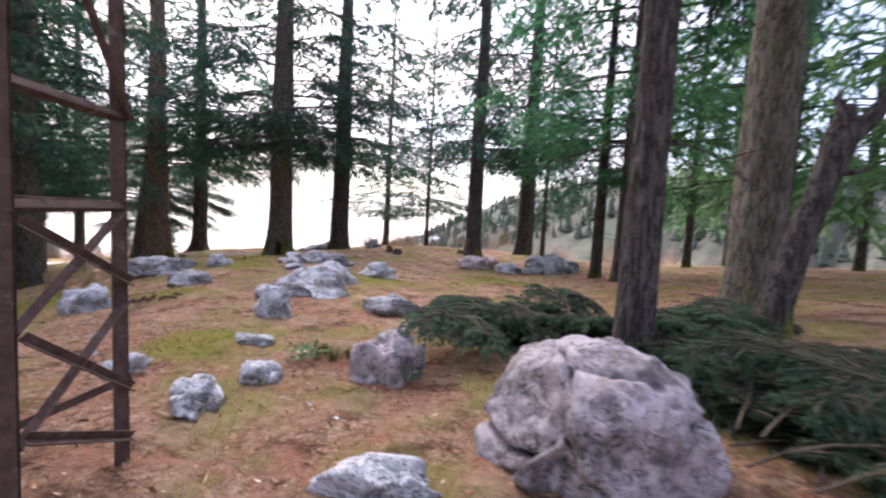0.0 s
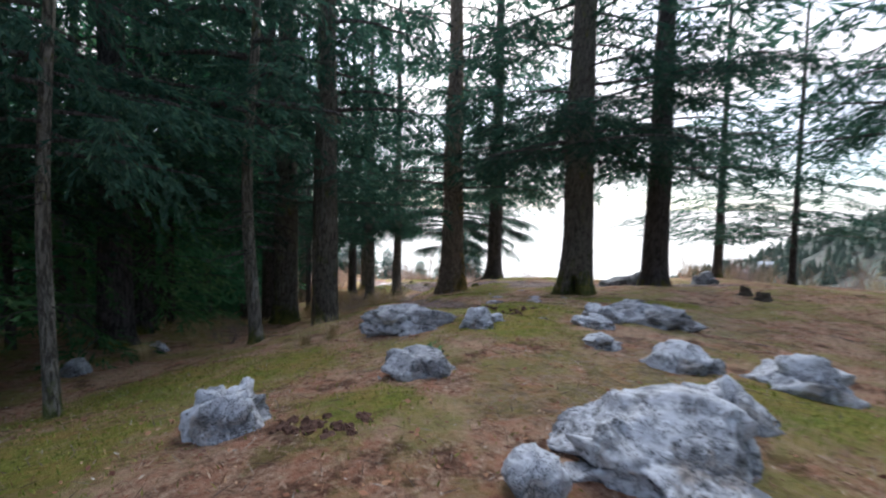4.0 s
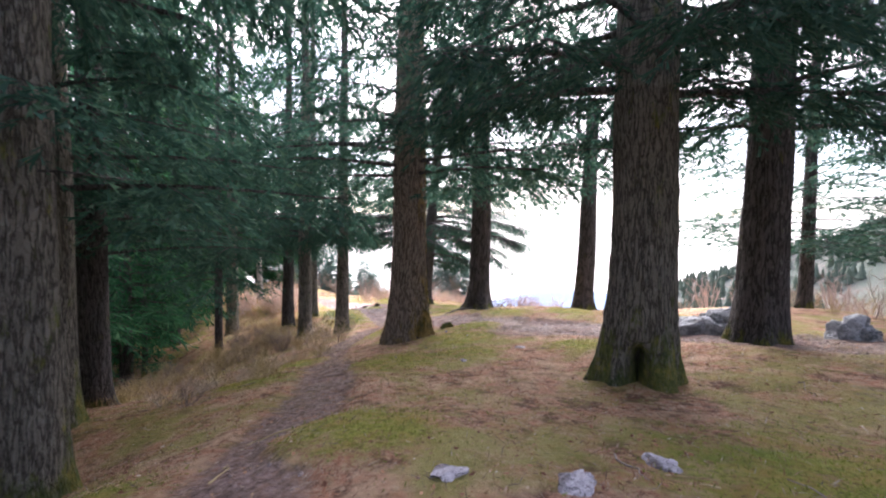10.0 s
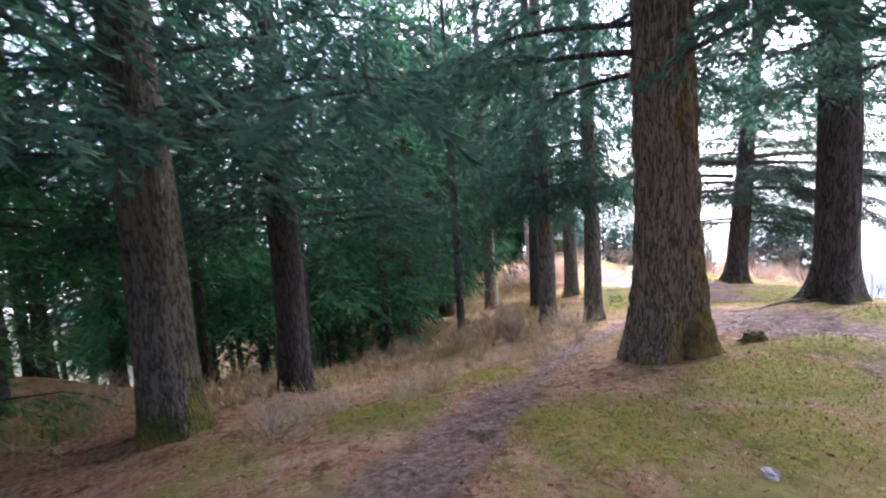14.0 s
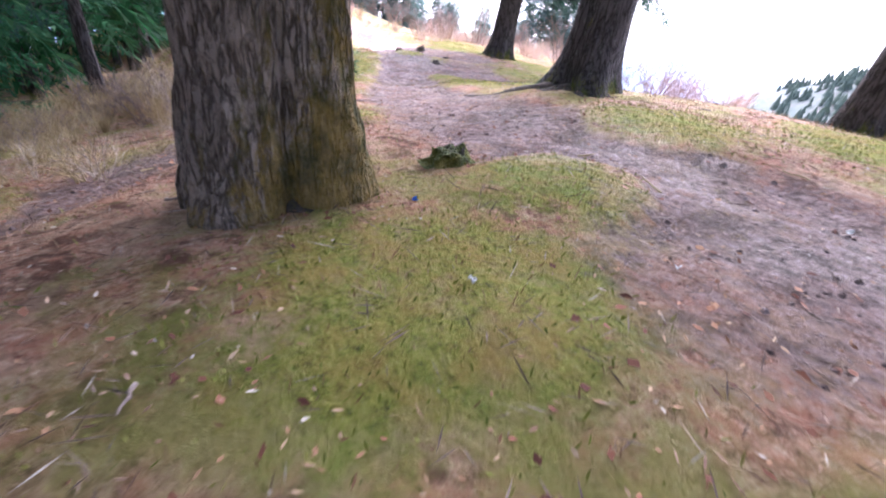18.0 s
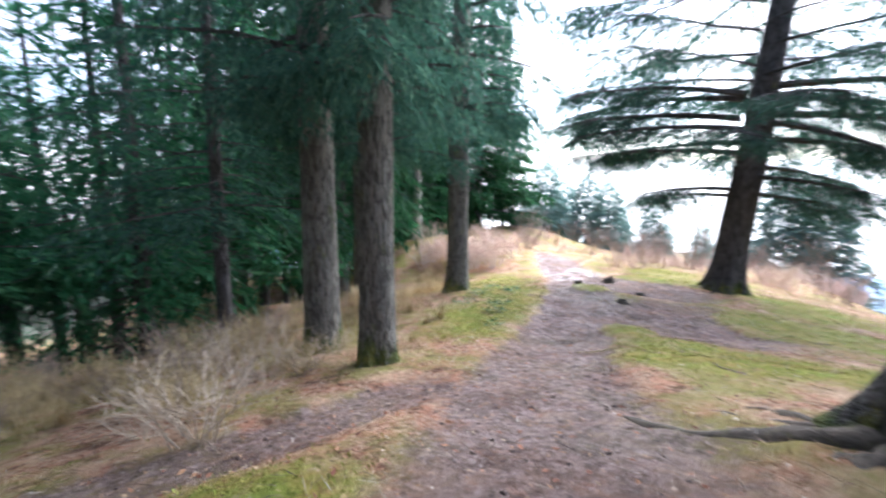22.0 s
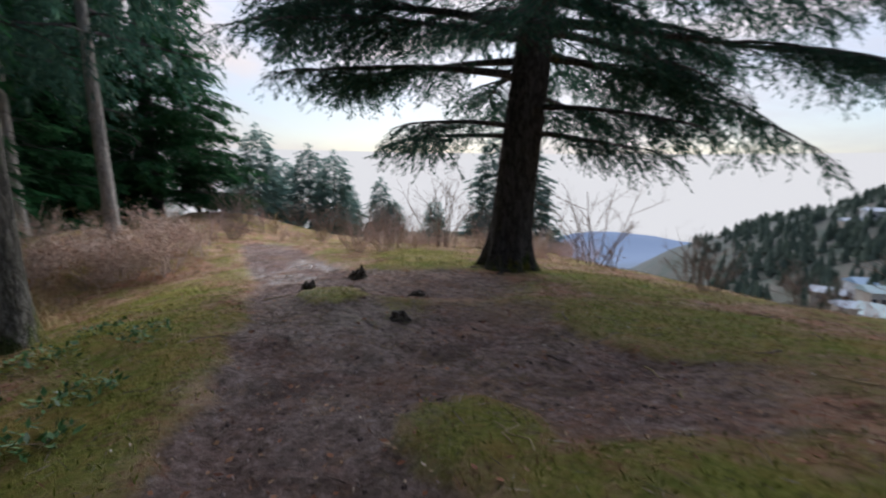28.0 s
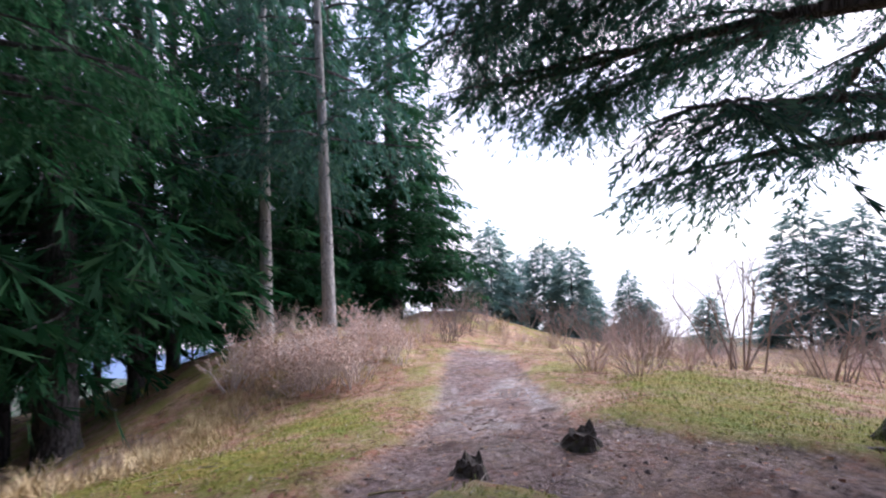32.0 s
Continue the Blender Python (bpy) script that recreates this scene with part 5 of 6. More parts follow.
def leaf_cover(seed, k, n):
    """Small dry leaves still hanging on the twigs of a shrub."""
    rnd = np.random.RandomState(seed)
    p = np.zeros(len(SHRUBS[k].vertices) * 3, np.float32)
    SHRUBS[k].vertices.foreach_get("co", p)
    p = p.reshape(-1, 3)
    p = p[p[:, 2] > 0.35 * p[:, 2].max()]
    base = p[rnd.randint(len(p), size=n)] + rnd.randn(n, 3) * 0.02
    along, side = rnd.randn(n, 3), rnd.randn(n, 3)
    along /= np.linalg.norm(along, axis=1)[:, None]
    side /= np.linalg.norm(side, axis=1)[:, None]
    return mesh_of("leaves", *kites(base, along, side, rnd.uniform(0.03, 0.07, n), rnd.uniform(0.02, 0.045, n)))


def brush_stuff(name, spots, mats, label):
    """Far brush that nobody could count: one object."""
    v, f, which, n = [], [], [], 0
    for x, y, k, size, turn, mat in spots:
        me = SHRUBS[k]
        p, q = np.zeros(len(me.vertices) * 3, np.float32), np.zeros(len(me.loops), np.int32)
        me.vertices.foreach_get("co", p)
        me.loops.foreach_get("vertex_index", q)
        p = p.reshape(-1, 3) * size
        c, d = math.cos(turn), math.sin(turn)
        v.append(np.stack([x + p[:, 0] * c - p[:, 1] * d, y + p[:, 0] * d + p[:, 1] * c, height(x, y) + p[:, 2]], 1))
        f.append(q.reshape(-1, 4) + n)
        which.append(np.full(len(f[-1]), mat, np.int32))
        n += len(p)
    me = mesh_of(name, np.concatenate(v), np.concatenate(f))
    for m in mats:
        me.materials.append(m)
    me.polygons.foreach_set("material_index", np.concatenate(which))
    tagged(new(name, me), label, "shrub", kind="stuff")


def tuft_mesh(seed, n, h, w, spread, droop):
    """A tussock of dry blades."""
    rnd, pile = np.random.RandomState(seed), Pile()
    for _ in range(n):
        a, o, ln = rnd.rand() * 6.28, 0.12 * rnd.rand(), h * rnd.uniform(0.5, 1.2)
        d = np.array([math.cos(a), math.sin(a), 0]) * spread * rnd.uniform(0.2, 1)
        t = np.linspace(0, 1, 4)[:, None]
        line = np.array([o * math.cos(a), o * math.sin(a), 0]) + d * ln * t ** 1.5 + np.array([0, 0, ln]) * (t - droop * t ** 2.5)
        s = np.array([-math.sin(a), math.cos(a), 0]) * w
        v = np.concatenate([line + s * (1 - t * 0.85), line - s * (1 - t * 0.85)])
        pile.add(v, [(k, k + 1, k + 5, k + 4) for k in range(3)])
    return pile.mesh("grass_tussock")


TUFTS = [tuft_mesh(41, 120, 0.45, 0.004, 0.6, 0.35), tuft_mesh(42, 90, 0.6, 0.0045, 0.8, 0.5), tuft_mesh(43, 70, 0.3, 0.004, 0.9, 0.4)]


def tuft(x, y, k, size, label="tussock of dry straw-coloured grass", mat=None, turn=0.0):
    me = TUFTS[k]
    key = (me.name, (mat or STRAW).name)
    if key not in SHARED:
        SHARED[key] = me.copy()
        SHARED[key].materials.append(mat or STRAW)
    ob = new("grass_tussock", SHARED[key])
    ob.matrix_basis = pose(x, y, height(x, y) - 0.01, 0, 0, turn) @ Matrix.Diagonal((size, size, size, 1))
    return tagged(ob, label, "grass", "dry grass tussocks")


def build_undergrowth():
    rnd = np.random.RandomState(8)
    covers = {k: leaf_cover(70 + k, k, 700) for k in (0, 1, 3)}
    pink, grey = "pale pinkish shrub with a few dry leaves", "tangle of bare grey-brown brush"
    for x, y, s in ((-35.9, 31.3, 1.1), (-35.4, 33.2, 1.0), (-35.4, 32.1, 1.2), (-36.6, 31.6, 1.1), (-36.3, 33.9, 1.0), (-37.4, 33.0, 1.1), (-34.6, 32.5, 0.8), (-37.0, 30.6, 1.0)):
        for q in range(3):
            k = (0, 3, 1)[q]
            ob = shrub(x + rnd.randn() * 0.6, y + rnd.randn() * 0.5, k, s * rnd.uniform(0.8, 1.35), TWIG_CREAM, pink, rnd.rand() * 360)
            part("leaves", covers[k], DRY_LEAF, ob, "dry cream and russet leaves")
    for x, y, s, k in ((-38.6, 36.9, 1.0, 0), (-31.6, 39.5, 0.7, 2), (-32.6, 40.2, 0.8, 2), (-30.7, 41.2, 1.3, 2), (-34, 42, 0.8, 2), (-36, 43.5, 0.9, 2), (-38, 44, 0.9, 2), (-40, 44.5, 1.0, 2), (-42, 44, 0.9, 2), (-44, 45, 1.0, 2), (-33, 43.5, 0.7, 1),
                       (-29.6, 42.5, 0.9, 2), (-28.6, 43.0, 0.8, 2), (-46, 44.5, 0.9, 2), (-25.1, 42.0, 1.2, 2), (-24.3, 41.4, 0.8, 1), (-35, 40.8, 0.5, 2), (-41.5, 38.5, 0.8, 2), (-43, 39.5, 0.9, 2), (-45.5, 40, 1.0, 2), (-39.9, 37.6, 0.7, 2), (-40.5, 35.4, 0.9, 0)):
        shrub(x, y, k, s, TWIG, "bare leafless shrub at the meadow's edge", rnd.rand() * 360)
    for _ in range(16):
        x, y = -18.6 + rnd.randn() * 2.4, 40.2 + rnd.randn() * 1.6
        if y > 37.6:
            shrub(x, y, rnd.randint(3), rnd.uniform(0.6, 1.0), TWIG_PINK if rnd.rand() < 0.6 else TWIG, "leafless reddish thicket on the slope", rnd.rand() * 360)
    for _ in range(26):
        x, y = rnd.uniform(-24, 8), 0
        y = (30 + rnd.rand() * 8 - x * 0.724) / 0.69 if x > -12 else 44 + rnd.rand() * 4
        shrub(x, y, rnd.randint(3), rnd.uniform(0.5, 1.1), TWIG, "bare leafless shrub at the meadow's edge", rnd.rand() * 360)
    edge = [(-18.2, 12.6), (-21.6, 15.0), (-23.9, 16.2), (-24.7, 18.6), (-22.0, 20.6), (-21.6, 21.7), (-23.0, 22.3), (-24.4, 22.9), (-26.5, 24.0), (-28.5, 26.5)]
    for k in range(54):
        a = rnd.randint(len(edge) - 1)
        t = rnd.rand()
        x, y = (edge[a][i] * (1 - t) + edge[a + 1][i] * t + rnd.randn() * 0.7 for i in (0, 1))
        shrub(x, y, 3 if rnd.rand() < 0.7 else 1, rnd.uniform(0.5, 1.0), TWIG if rnd.rand() < 0.7 else STRAW, grey, rnd.rand() * 360, 0.8)
    for x, y in ((-14.5, 11.2), (-15.3, 12.2), (-12.6, 10.5), (-17.2, 13.0), (-14.2, 16.0), (-33, 29.2), (-34, 30.4), (-32.3, 28.6), (-31.0, 28.4), (-30.4, 27.6)):
        shrub(x, y, 3, rnd.uniform(0.6, 0.9), TWIG, grey, rnd.rand() * 360, 0.8)
    for x, y, k, s in ((-11.9, 8.4, 0, 1.1), (-12.3, 8.6, 1, 1.0), (-7.9, 9.3, 0, 0.9), (-7.6, 9.6, 1, 1.0), (-13.4, 10.1, 0, 1.0), (-13.0, 9.8, 1, 0.9), (-19.9, 21.1, 1, 1.2), (-19.5, 21.0, 0, 1.0), (-20.6, 21.6, 1, 1.0), (-21.2, 22.1, 0, 1.1),
                       (-23.5, 27.4, 1, 0.8), (-23.2, 27.0, 2, 1.0), (-24.2, 27.6, 0, 0.7), (-21.9, 26.4, 2, 1.0), (-22.3, 26.0, 1, 0.7), (-25.2, 28.2, 0, 0.7), (-24.7, 26.9, 2, 1.2), (-18.9, 20.4, 0, 0.9)):
        tuft(x, y, k, s, turn=rnd.rand() * 360)
    for k in range(46):
        a, t = rnd.randint(len(edge) - 1), rnd.rand()
        x, y = (edge[a][i] * (1 - t) + edge[a + 1][i] * t + rnd.randn() * 0.9 for i in (0, 1))
        tuft(x + 0.7, y + 0.2, rnd.randint(3), rnd.uniform(0.6, 1.2), turn=rnd.rand() * 360)
    for x, y in ((-1.07, 4.55), (-0.95, 4.7), (-1.2, 4.7)):
        tuft(x, y, 2, 0.9, "low clump of green broom-like twigs", GRASS, rnd.rand() * 360)


build_undergrowth()


def build_brush():
    """Rank dry growth on the bank and on the rise at the meadow's head."""
    rnd = np.random.RandomState(64)
    bank = [(-17.6, 12.4), (-20.0, 15.2), (-21.4, 17.6), (-22.0, 19.6), (-23.0, 21.4), (-24.0, 23.4), (-26.4, 25.4), (-30.2, 27.6), (-33.4, 29.0), (-36.4, 30.2)]
    for _ in range(74):
        a, t = rnd.randint(len(bank) - 1), rnd.rand()
        x, y = (bank[a][i] * (1 - t) + bank[a + 1][i] * t + rnd.randn() * 0.8 for i in (0, 1))
        shrub(x - 0.5, y - 0.2, 4 + rnd.randint(2), rnd.uniform(0.5, 1.1), (TWIG, STRAW, TWIG, STRAW)[rnd.randint(4)], "tangle of dry stalks and bare brush on the bank", rnd.rand() * 360, 0.9, "brush on the bank")
    head, slope = [], []
    for _ in range(130):
        x, y = rnd.uniform(-54, -38.5), rnd.uniform(30.5, 42)
        if path_distance(np.array(x), np.array(y), [(-36, 37), (-60, 43)]) > 1.6:
            head.append((x, y, (4, 5, 1)[rnd.randint(3)], rnd.uniform(0.7, 1.3), rnd.rand() * 6.28, rnd.randint(3)))
    brush_stuff("far_brush", head, (TWIG_PALE, TWIG_PINK, STRAW), "leafless brush on the rise beyond the path")
    for _ in range(70):
        s, r = rnd.uniform(8, 34), rnd.uniform(19, 27)
        x, y = s * U_DIR[0] + r * R_DIR[0], s * U_DIR[1] + r * R_DIR[1]
        slope.append((x, y, (4, 5, 1)[rnd.randint(3)], rnd.uniform(0.9, 1.6), rnd.rand() * 6.28, rnd.randint(3)))
    for _ in range(64):
        s, r = rnd.uniform(48, 60), rnd.uniform(3, 16)
        slope.append((s * U_DIR[0] + r * R_DIR[0], s * U_DIR[1] + r * R_DIR[1], 4 + rnd.randint(2), rnd.uniform(0.9, 1.7), rnd.rand() * 6.28, (0, 2, 2)[rnd.randint(3)]))
    for _ in range(12):
        slope.append((-16.6 + rnd.randn() * 0.9, 37.8 + rnd.randn() * 0.9, rnd.randint(2), rnd.uniform(0.8, 1.2), rnd.rand() * 6.28, 2))
    brush_stuff("slope_brush", slope, (TWIG_PALE, STRAW, TWIG_PINK), "pale leafless brush along the falling slope")
    rim = [(-14.9, 15.6), (-15.4, 17.0), (-16.0, 18.4), (-17.0, 20.2), (-17.6, 21.8), (-18.6, 23.2), (-20.3, 23.7), (-21.8, 25.4)]
    for _ in range(34):
        a, t = rnd.randint(len(rim) - 1), rnd.rand()
        x, y = (rim[a][i] * (1 - t) + rim[a + 1][i] * t + rnd.randn() * 0.35 for i in (0, 1))
        shrub(x, y, (3, 3, 5, 4)[rnd.randint(4)], rnd.uniform(0.5, 0.95), (STRAW, TWIG_PALE, STRAW)[rnd.randint(3)], "low tangle of pale dead twigs at the bank's rim", rnd.rand() * 360, 0.8, "brush on the bank")
    for _ in range(14):
        x, y = -20.6 + rnd.randn() * 0.9, 23.4 + rnd.randn() * 0.5
        shrub(x, y, (0, 1, 4)[rnd.randint(3)], rnd.uniform(0.55, 0.95), (TWIG, TWIG_PALE, STRAW)[rnd.randint(3)], "bare brush standing under the conifers on the bank", rnd.rand() * 360, 0.9, "brush on the bank")
    for _ in range(60):
        a, t = rnd.randint(len(bank) - 1), rnd.rand()
        x, y = (bank[a][i] * (1 - t) + bank[a + 1][i] * t + rnd.randn() * 0.6 for i in (0, 1))
        tuft(x + 0.5, y + 0.2, rnd.randint(3), rnd.uniform(0.7, 1.3), turn=rnd.rand() * 360)


build_brush()


def build_leafy_plants():
    """Low evergreen weeds with pale flecks beside the path."""
    leaf = varied("weed_leaf", [(0.0, (0.035, 0.085, 0.03)), (0.7, (0.10, 0.22, 0.06)), (0.93, (0.18, 0.30, 0.10)), (1.0, (0.72, 0.74, 0.66))], 0.6)
    rnd = np.random.RandomState(91)
    for x, y, n, w in ((-24.2, 29.1, 90, 0.30), (-23.6, 28.7, 80, 0.26), (-25.7, 29.1, 110, 0.36), (-25.4, 29.9, 90, 0.30), (-24.9, 28.4, 80, 0.3), (-26.3, 29.7, 70, 0.26), (-22.4, 28.2, 50, 0.2), (-1.35, 4.5, 90, 0.2), (-0.3, 4.2, 50, 0.14), (-5.0, 8.9, 60, 0.2)):
        a, o = rnd.rand(n) * 6.28, w * np.sqrt(rnd.rand(n))
        px, py = o * np.cos(a), o * np.sin(a)
        base = np.stack([px, py, sample(x + px, y + py) - height(x, y) + 0.10 * rnd.rand(n)], 1)
        along = unit(np.stack([rnd.randn(n), rnd.randn(n), 0.25 + 0.5 * rnd.rand(n)], 1))
        side = unit(np.cross(along, [0, 0, 1.0]) + rnd.randn(n, 3) * 0.25)
        v, f = kites(base, along, side, rnd.uniform(0.05, 0.11, n), rnd.uniform(0.025, 0.05, n))
        ob = part("leafy_weed", mesh_of("leafy_weed", v, f), leaf)
        ob.matrix_basis = Matrix.Translation((x, y, height(x, y)))
        tagged(ob, "low leafy green weed with pale flecks", "plant", "weeds beside the path", "stuff")


def build_cut_branches():
    """Felled green boughs heaped round the young trunk."""
    rnd = np.random.RandomState(77)
    spots = [(0.5, 5.6), (0.9, 5.4), (1.3, 5.9), (1.8, 6.1), (1.6, 5.5), (2.8, 4.5), (2.4, 3.9), (2.4, 3.3), (2.1, 3.0), (2.05, 2.7), (2.3, 2.55), (2.6, 2.9), (3.0, 3.6), (3.2, 4.2), (2.9, 5.2), (2.3, 5.5), (3.5, 5.0), (3.8, 5.6), (1.1, 6.3), (3.4, 3.0), (2.7, 2.3), (2.1, 2.1)]
    kinds = []
    for s in range(4):
        wood, leaves = Pile(), Pile()
        line = limb_line(rnd, 0.0, 0.0, 1.5, 0.22, 0.2, 7, 0.0, 0.15)
        bough(wood, leaves, rnd, line, 0.011, 0.30, 0.045, (0.07, 0.085), 0.45, 9, gap=0.3)
        kinds.append((wood.mesh("stem"), leaves.mesh("needles")))
    for x, y in spots:
        for q in range(2):
            a, r = rnd.uniform(0, 360), rnd.uniform(0.2, 0.7)
            if math.hypot(x - 1.0, y - 2.6) < 2.0:
                a, r = math.degrees(math.atan2(y - 2.6, x - 1.0)) + rnd.uniform(-50, 50), rnd.uniform(0.0, 0.25)
            ob = new("cut_branch")
            ob.empty_display_size = 0.2
            ob.matrix_basis = pose(x - r * math.cos(radians(a)), y - r * math.sin(radians(a)), height(x, y) + 0.03 + 0.2 * q, rnd.uniform(-25, 25), rnd.uniform(-12, 6), a)
            tagged(ob, "felled green conifer bough lying in a heap", "branch", "heap of cut branches")
            stem, needles = kinds[rnd.randint(4)]
            part("stem", stem, ROOT, ob)
            part("needles", needles, CUT_NEEDLES, ob)


build_cut_branches()


def build_snag():
    x, y = 4.3, 5.75
    t = thing("dead_tree", x, y, height(x, y), "broken dead tree leaning with a forked limb", "tree")
    p = Pile()
    p.add(*tube([(0, 0, -0.3), (0.02, 0, 0.4), (0.2, -0.02, 1.2), (0.42, -0.05, 2.0), (0.56, -0.05, 2.55), (0.6, -0.05, 2.95)], (0.26, 0.2, 0.17, 0.15, 0.19, 0.09), 12))
    part("trunk", p.mesh("trunk", True), BARK, t)
    p = Pile()
    p.add(*tube([(0.56, -0.05, 2.5), (0.8, -0.08, 2.72), (1.05, -0.1, 3.05), (1.4, -0.1, 3.3), (2.1, -0.1, 3.6)], (0.14, 0.11, 0.09, 0.07, 0.03), 9))
    part("limb", p.mesh("limb", True), BARK, t)
    p = Pile()
    p.add(*tube([(0.44, -0.05, 2.1), (0.66, -0.2, 2.12), (0.86, -0.25, 2.2)], (0.06, 0.035, 0.012), 7))
    part("stub", p.mesh("stub", True), BARK, t)
    p = Pile()
    p.add(*tube([(0.56, -0.03, 2.85), (0.5, 0.0, 3.05), (0.52, 0.0, 3.15)], (0.07, 0.045, 0.01), 7))
    part("stub", p.mesh("stub", True), BARK, t)


build_snag()


# ---- stumps, sticks and litter ----
def stump(x, y, r, h, label, mat=None, seed=0):
    rnd = np.random.RandomState(seed)
    th, k = np.linspace(0, 2 * np.pi, 18, endpoint=False), 18
    rows = []
    for q, (z, f) in enumerate(((-0.1, 1.5), (0.0, 1.35), (0.4, 1.0), (0.8, 0.85), (1.0, 0.75), (0.85, 0.4), (0.8, 0.05))):
        rr = r * f * (1 + 0.18 * np.sin(3 * th + seed) + 0.12 * rnd.randn(k))
        rows.append(np.stack([rr * np.cos(th), rr * np.sin(th), h * (z + (0.16 if q in (3, 4) else 0.0) * rnd.randn(k))], 1))
    i, j = np.meshgrid(np.arange(6), np.arange(k), indexing="ij")
    f = np.stack([i * k + j, i * k + (j + 1) % k, (i + 1) * k + (j + 1) % k, (i + 1) * k + j], -1).reshape(-1, 4)
    ob = part("stump", mesh_of("stump", np.concatenate(rows), f), mat or ROOT)
    ob.matrix_basis = pose(x, y, height(x, y), 0, 0, 0)
    return tagged(ob, label, "stump")


def build_litter():
    rnd = np.random.RandomState(3)
    stump(-26.75, 32.9, 0.13, 0.15, "small dark rotten stump on the path", seed=1)
    stump(-26.95, 34.2, 0.16, 0.15, "dark jagged stump beside the path", seed=2)
    stump(-13.9, 24.0, 0.17, 0.14, "mossy rotten stump on needles", BARK_MOSSY, 3)
    stump(-2.39, 20.25, 0.14, 0.22, "dark weathered tree stump on bare ground", seed=4)
    stump(-1.94, 19.65, 0.16, 0.2, "dark weathered tree stump on bare ground", seed=5)
    stump(0.9, 20.5, 0.2, 0.14, "low dark tree stump on bare ground", seed=6)
    stump(-23.9, 32.4, 0.1, 0.1, "dark clod of earth on the path", seed=7)
    stump(-24.7, 33.6, 0.12, 0.08, "dark clod of earth on the path", seed=8)
    # scraps of paper and plastic
    for x, y, col, word in ((-13.38, 23.17, (0.02, 0.18, 0.75), "blue plastic"), (-11.75, 23.9, (0.8, 0.8, 0.78), "white paper"), (-12.35, 22.75, (0.8, 0.8, 0.78), "white paper"), (-11.2, 25.6, (0.8, 0.8, 0.78), "white paper"), (-0.75, 3.3, (0.8, 0.8, 0.78), "white paper"), (-1.0, 3.5, (0.8, 0.8, 0.78), "white paper"), (-2.2, 5.0, (0.8, 0.8, 0.78), "white paper"), (-5.0, 8.1, (0.8, 0.8, 0.78), "white paper")):
        bm = bmesh.new()
        bmesh.ops.create_grid(bm, x_segments=3, y_segments=3, size=0.018)
        for v in bm.verts:
            v.co += Vector(rnd.randn(3) * (0.006, 0.006, 0.012)) + Vector((0, 0, 0.016))
        ob = part("scrap", bm, plain(word.replace(" ", "_"), tuple(c * 0.8 for c in col), col, 20.0, 0.5))
        ob.matrix_basis = pose(x, y, height(x, y), 0, 0, rnd.rand() * 360)
        tagged(ob, "small crumpled scrap of %s on the ground" % word, "litter scrap", "scraps on the ground")
    # sticks
    for _ in range(130):
        s, r = rnd.uniform(0, 42), rnd.uniform(-1.5, 13)
        x, y = s * U_DIR[0] + r * R_DIR[0], s * U_DIR[1] + r * R_DIR[1]
        p, ln, a = Pile(), rnd.uniform(0.12, 0.7), rnd.rand() * 6.28
        t = np.linspace(-0.5, 0.5, 6)
        lx, ly = ln * t * math.cos(a) + 0.05 * rnd.randn(6) * ln, ln * t * math.sin(a) + 0.05 * rnd.randn(6) * ln
        lz = sample(x + lx, y + ly) - height(x, y) + 0.012
        p.add(*tube(np.stack([lx, ly, lz], 1), np.linspace(0.009, 0.003, 6) * rnd.uniform(0.6, 1.5), 5))
        ob = part("stick", p.mesh("stick"), STRAW if rnd.rand() < 0.45 else TWIG)
        ob.matrix_basis = Matrix.Translation((x, y, height(x, y)))
        tagged(ob, "thin dry stick lying on the ground", "stick", "fallen sticks")

    def scatter(name, n, keep, ln, w, flat, mat, label, category, seed):
        q = np.random.RandomState(seed)
        s, r = q.uniform(-2, 54, n), q.uniform(-6, 15, n)
        x, y = s * U_DIR[0] + r * R_DIR[0], s * U_DIR[1] + r * R_DIR[1]
        ok = keep(x, y, q)
        x, y = x[ok], y[ok]
        n = len(x)
        base = np.stack([x, y, sample(x, y) + 0.003], 1)
        a = q.rand(n) * 6.28
        up = flat + (1 - flat) * q.rand(n) if flat < 0.5 else np.full(n, 0.06) + 0.2 * q.rand(n)
        along = unit(np.stack([np.cos(a), np.sin(a), up * (3.5 if flat < 0.5 else 1)], 1))
        side = unit(np.cross(along, q.randn(n, 3)))
        if flat >= 0.5:
            side = unit(np.cross(along, [0, 0, 1.0]) + q.randn(n, 3) * 0.3)
        v, f = kites(base, along, side, ln * q.uniform(0.5, 1.5, n), w * q.uniform(0.6, 1.4, n))
        tagged(part(name, mesh_of(name, v, f), mat), label, category, kind="stuff")

    scatter("dead_leaves", 46000, lambda x, y, q: (sample(x, y, "moss") < 0.9) & (q.rand(len(x)) < 0.85), 0.042, 0.016, 0.9, LITTER, "brown fallen leaves and needle litter", "litter", 1)
    scatter("moss_grass", 240000, lambda x, y, q: (sample(x, y, "moss") + 0.9 * (q.rand(len(x)) - 0.5) > 0.5) & (sample(x, y, "mud") < 0.6), 0.045, 0.009, 0.1, TURF, "short mossy grass in patches", "grass", 2)
    scatter("dry_grass", 90000, lambda x, y, q: (sample(x, y, "mud") < 0.35) & (q.rand(len(x)) < 0.5), 0.07, 0.006, 0.1, LITTER, "sparse short dry grass among needles", "grass", 4)
    bank = [(-16.5, 11.5), (-18.6, 13.5), (-20.8, 16.4), (-21.7, 19.4), (-22.6, 21.4), (-23.4, 23.4), (-25.4, 26.2), (-30.2, 28.2), (-36.4, 30.8)]
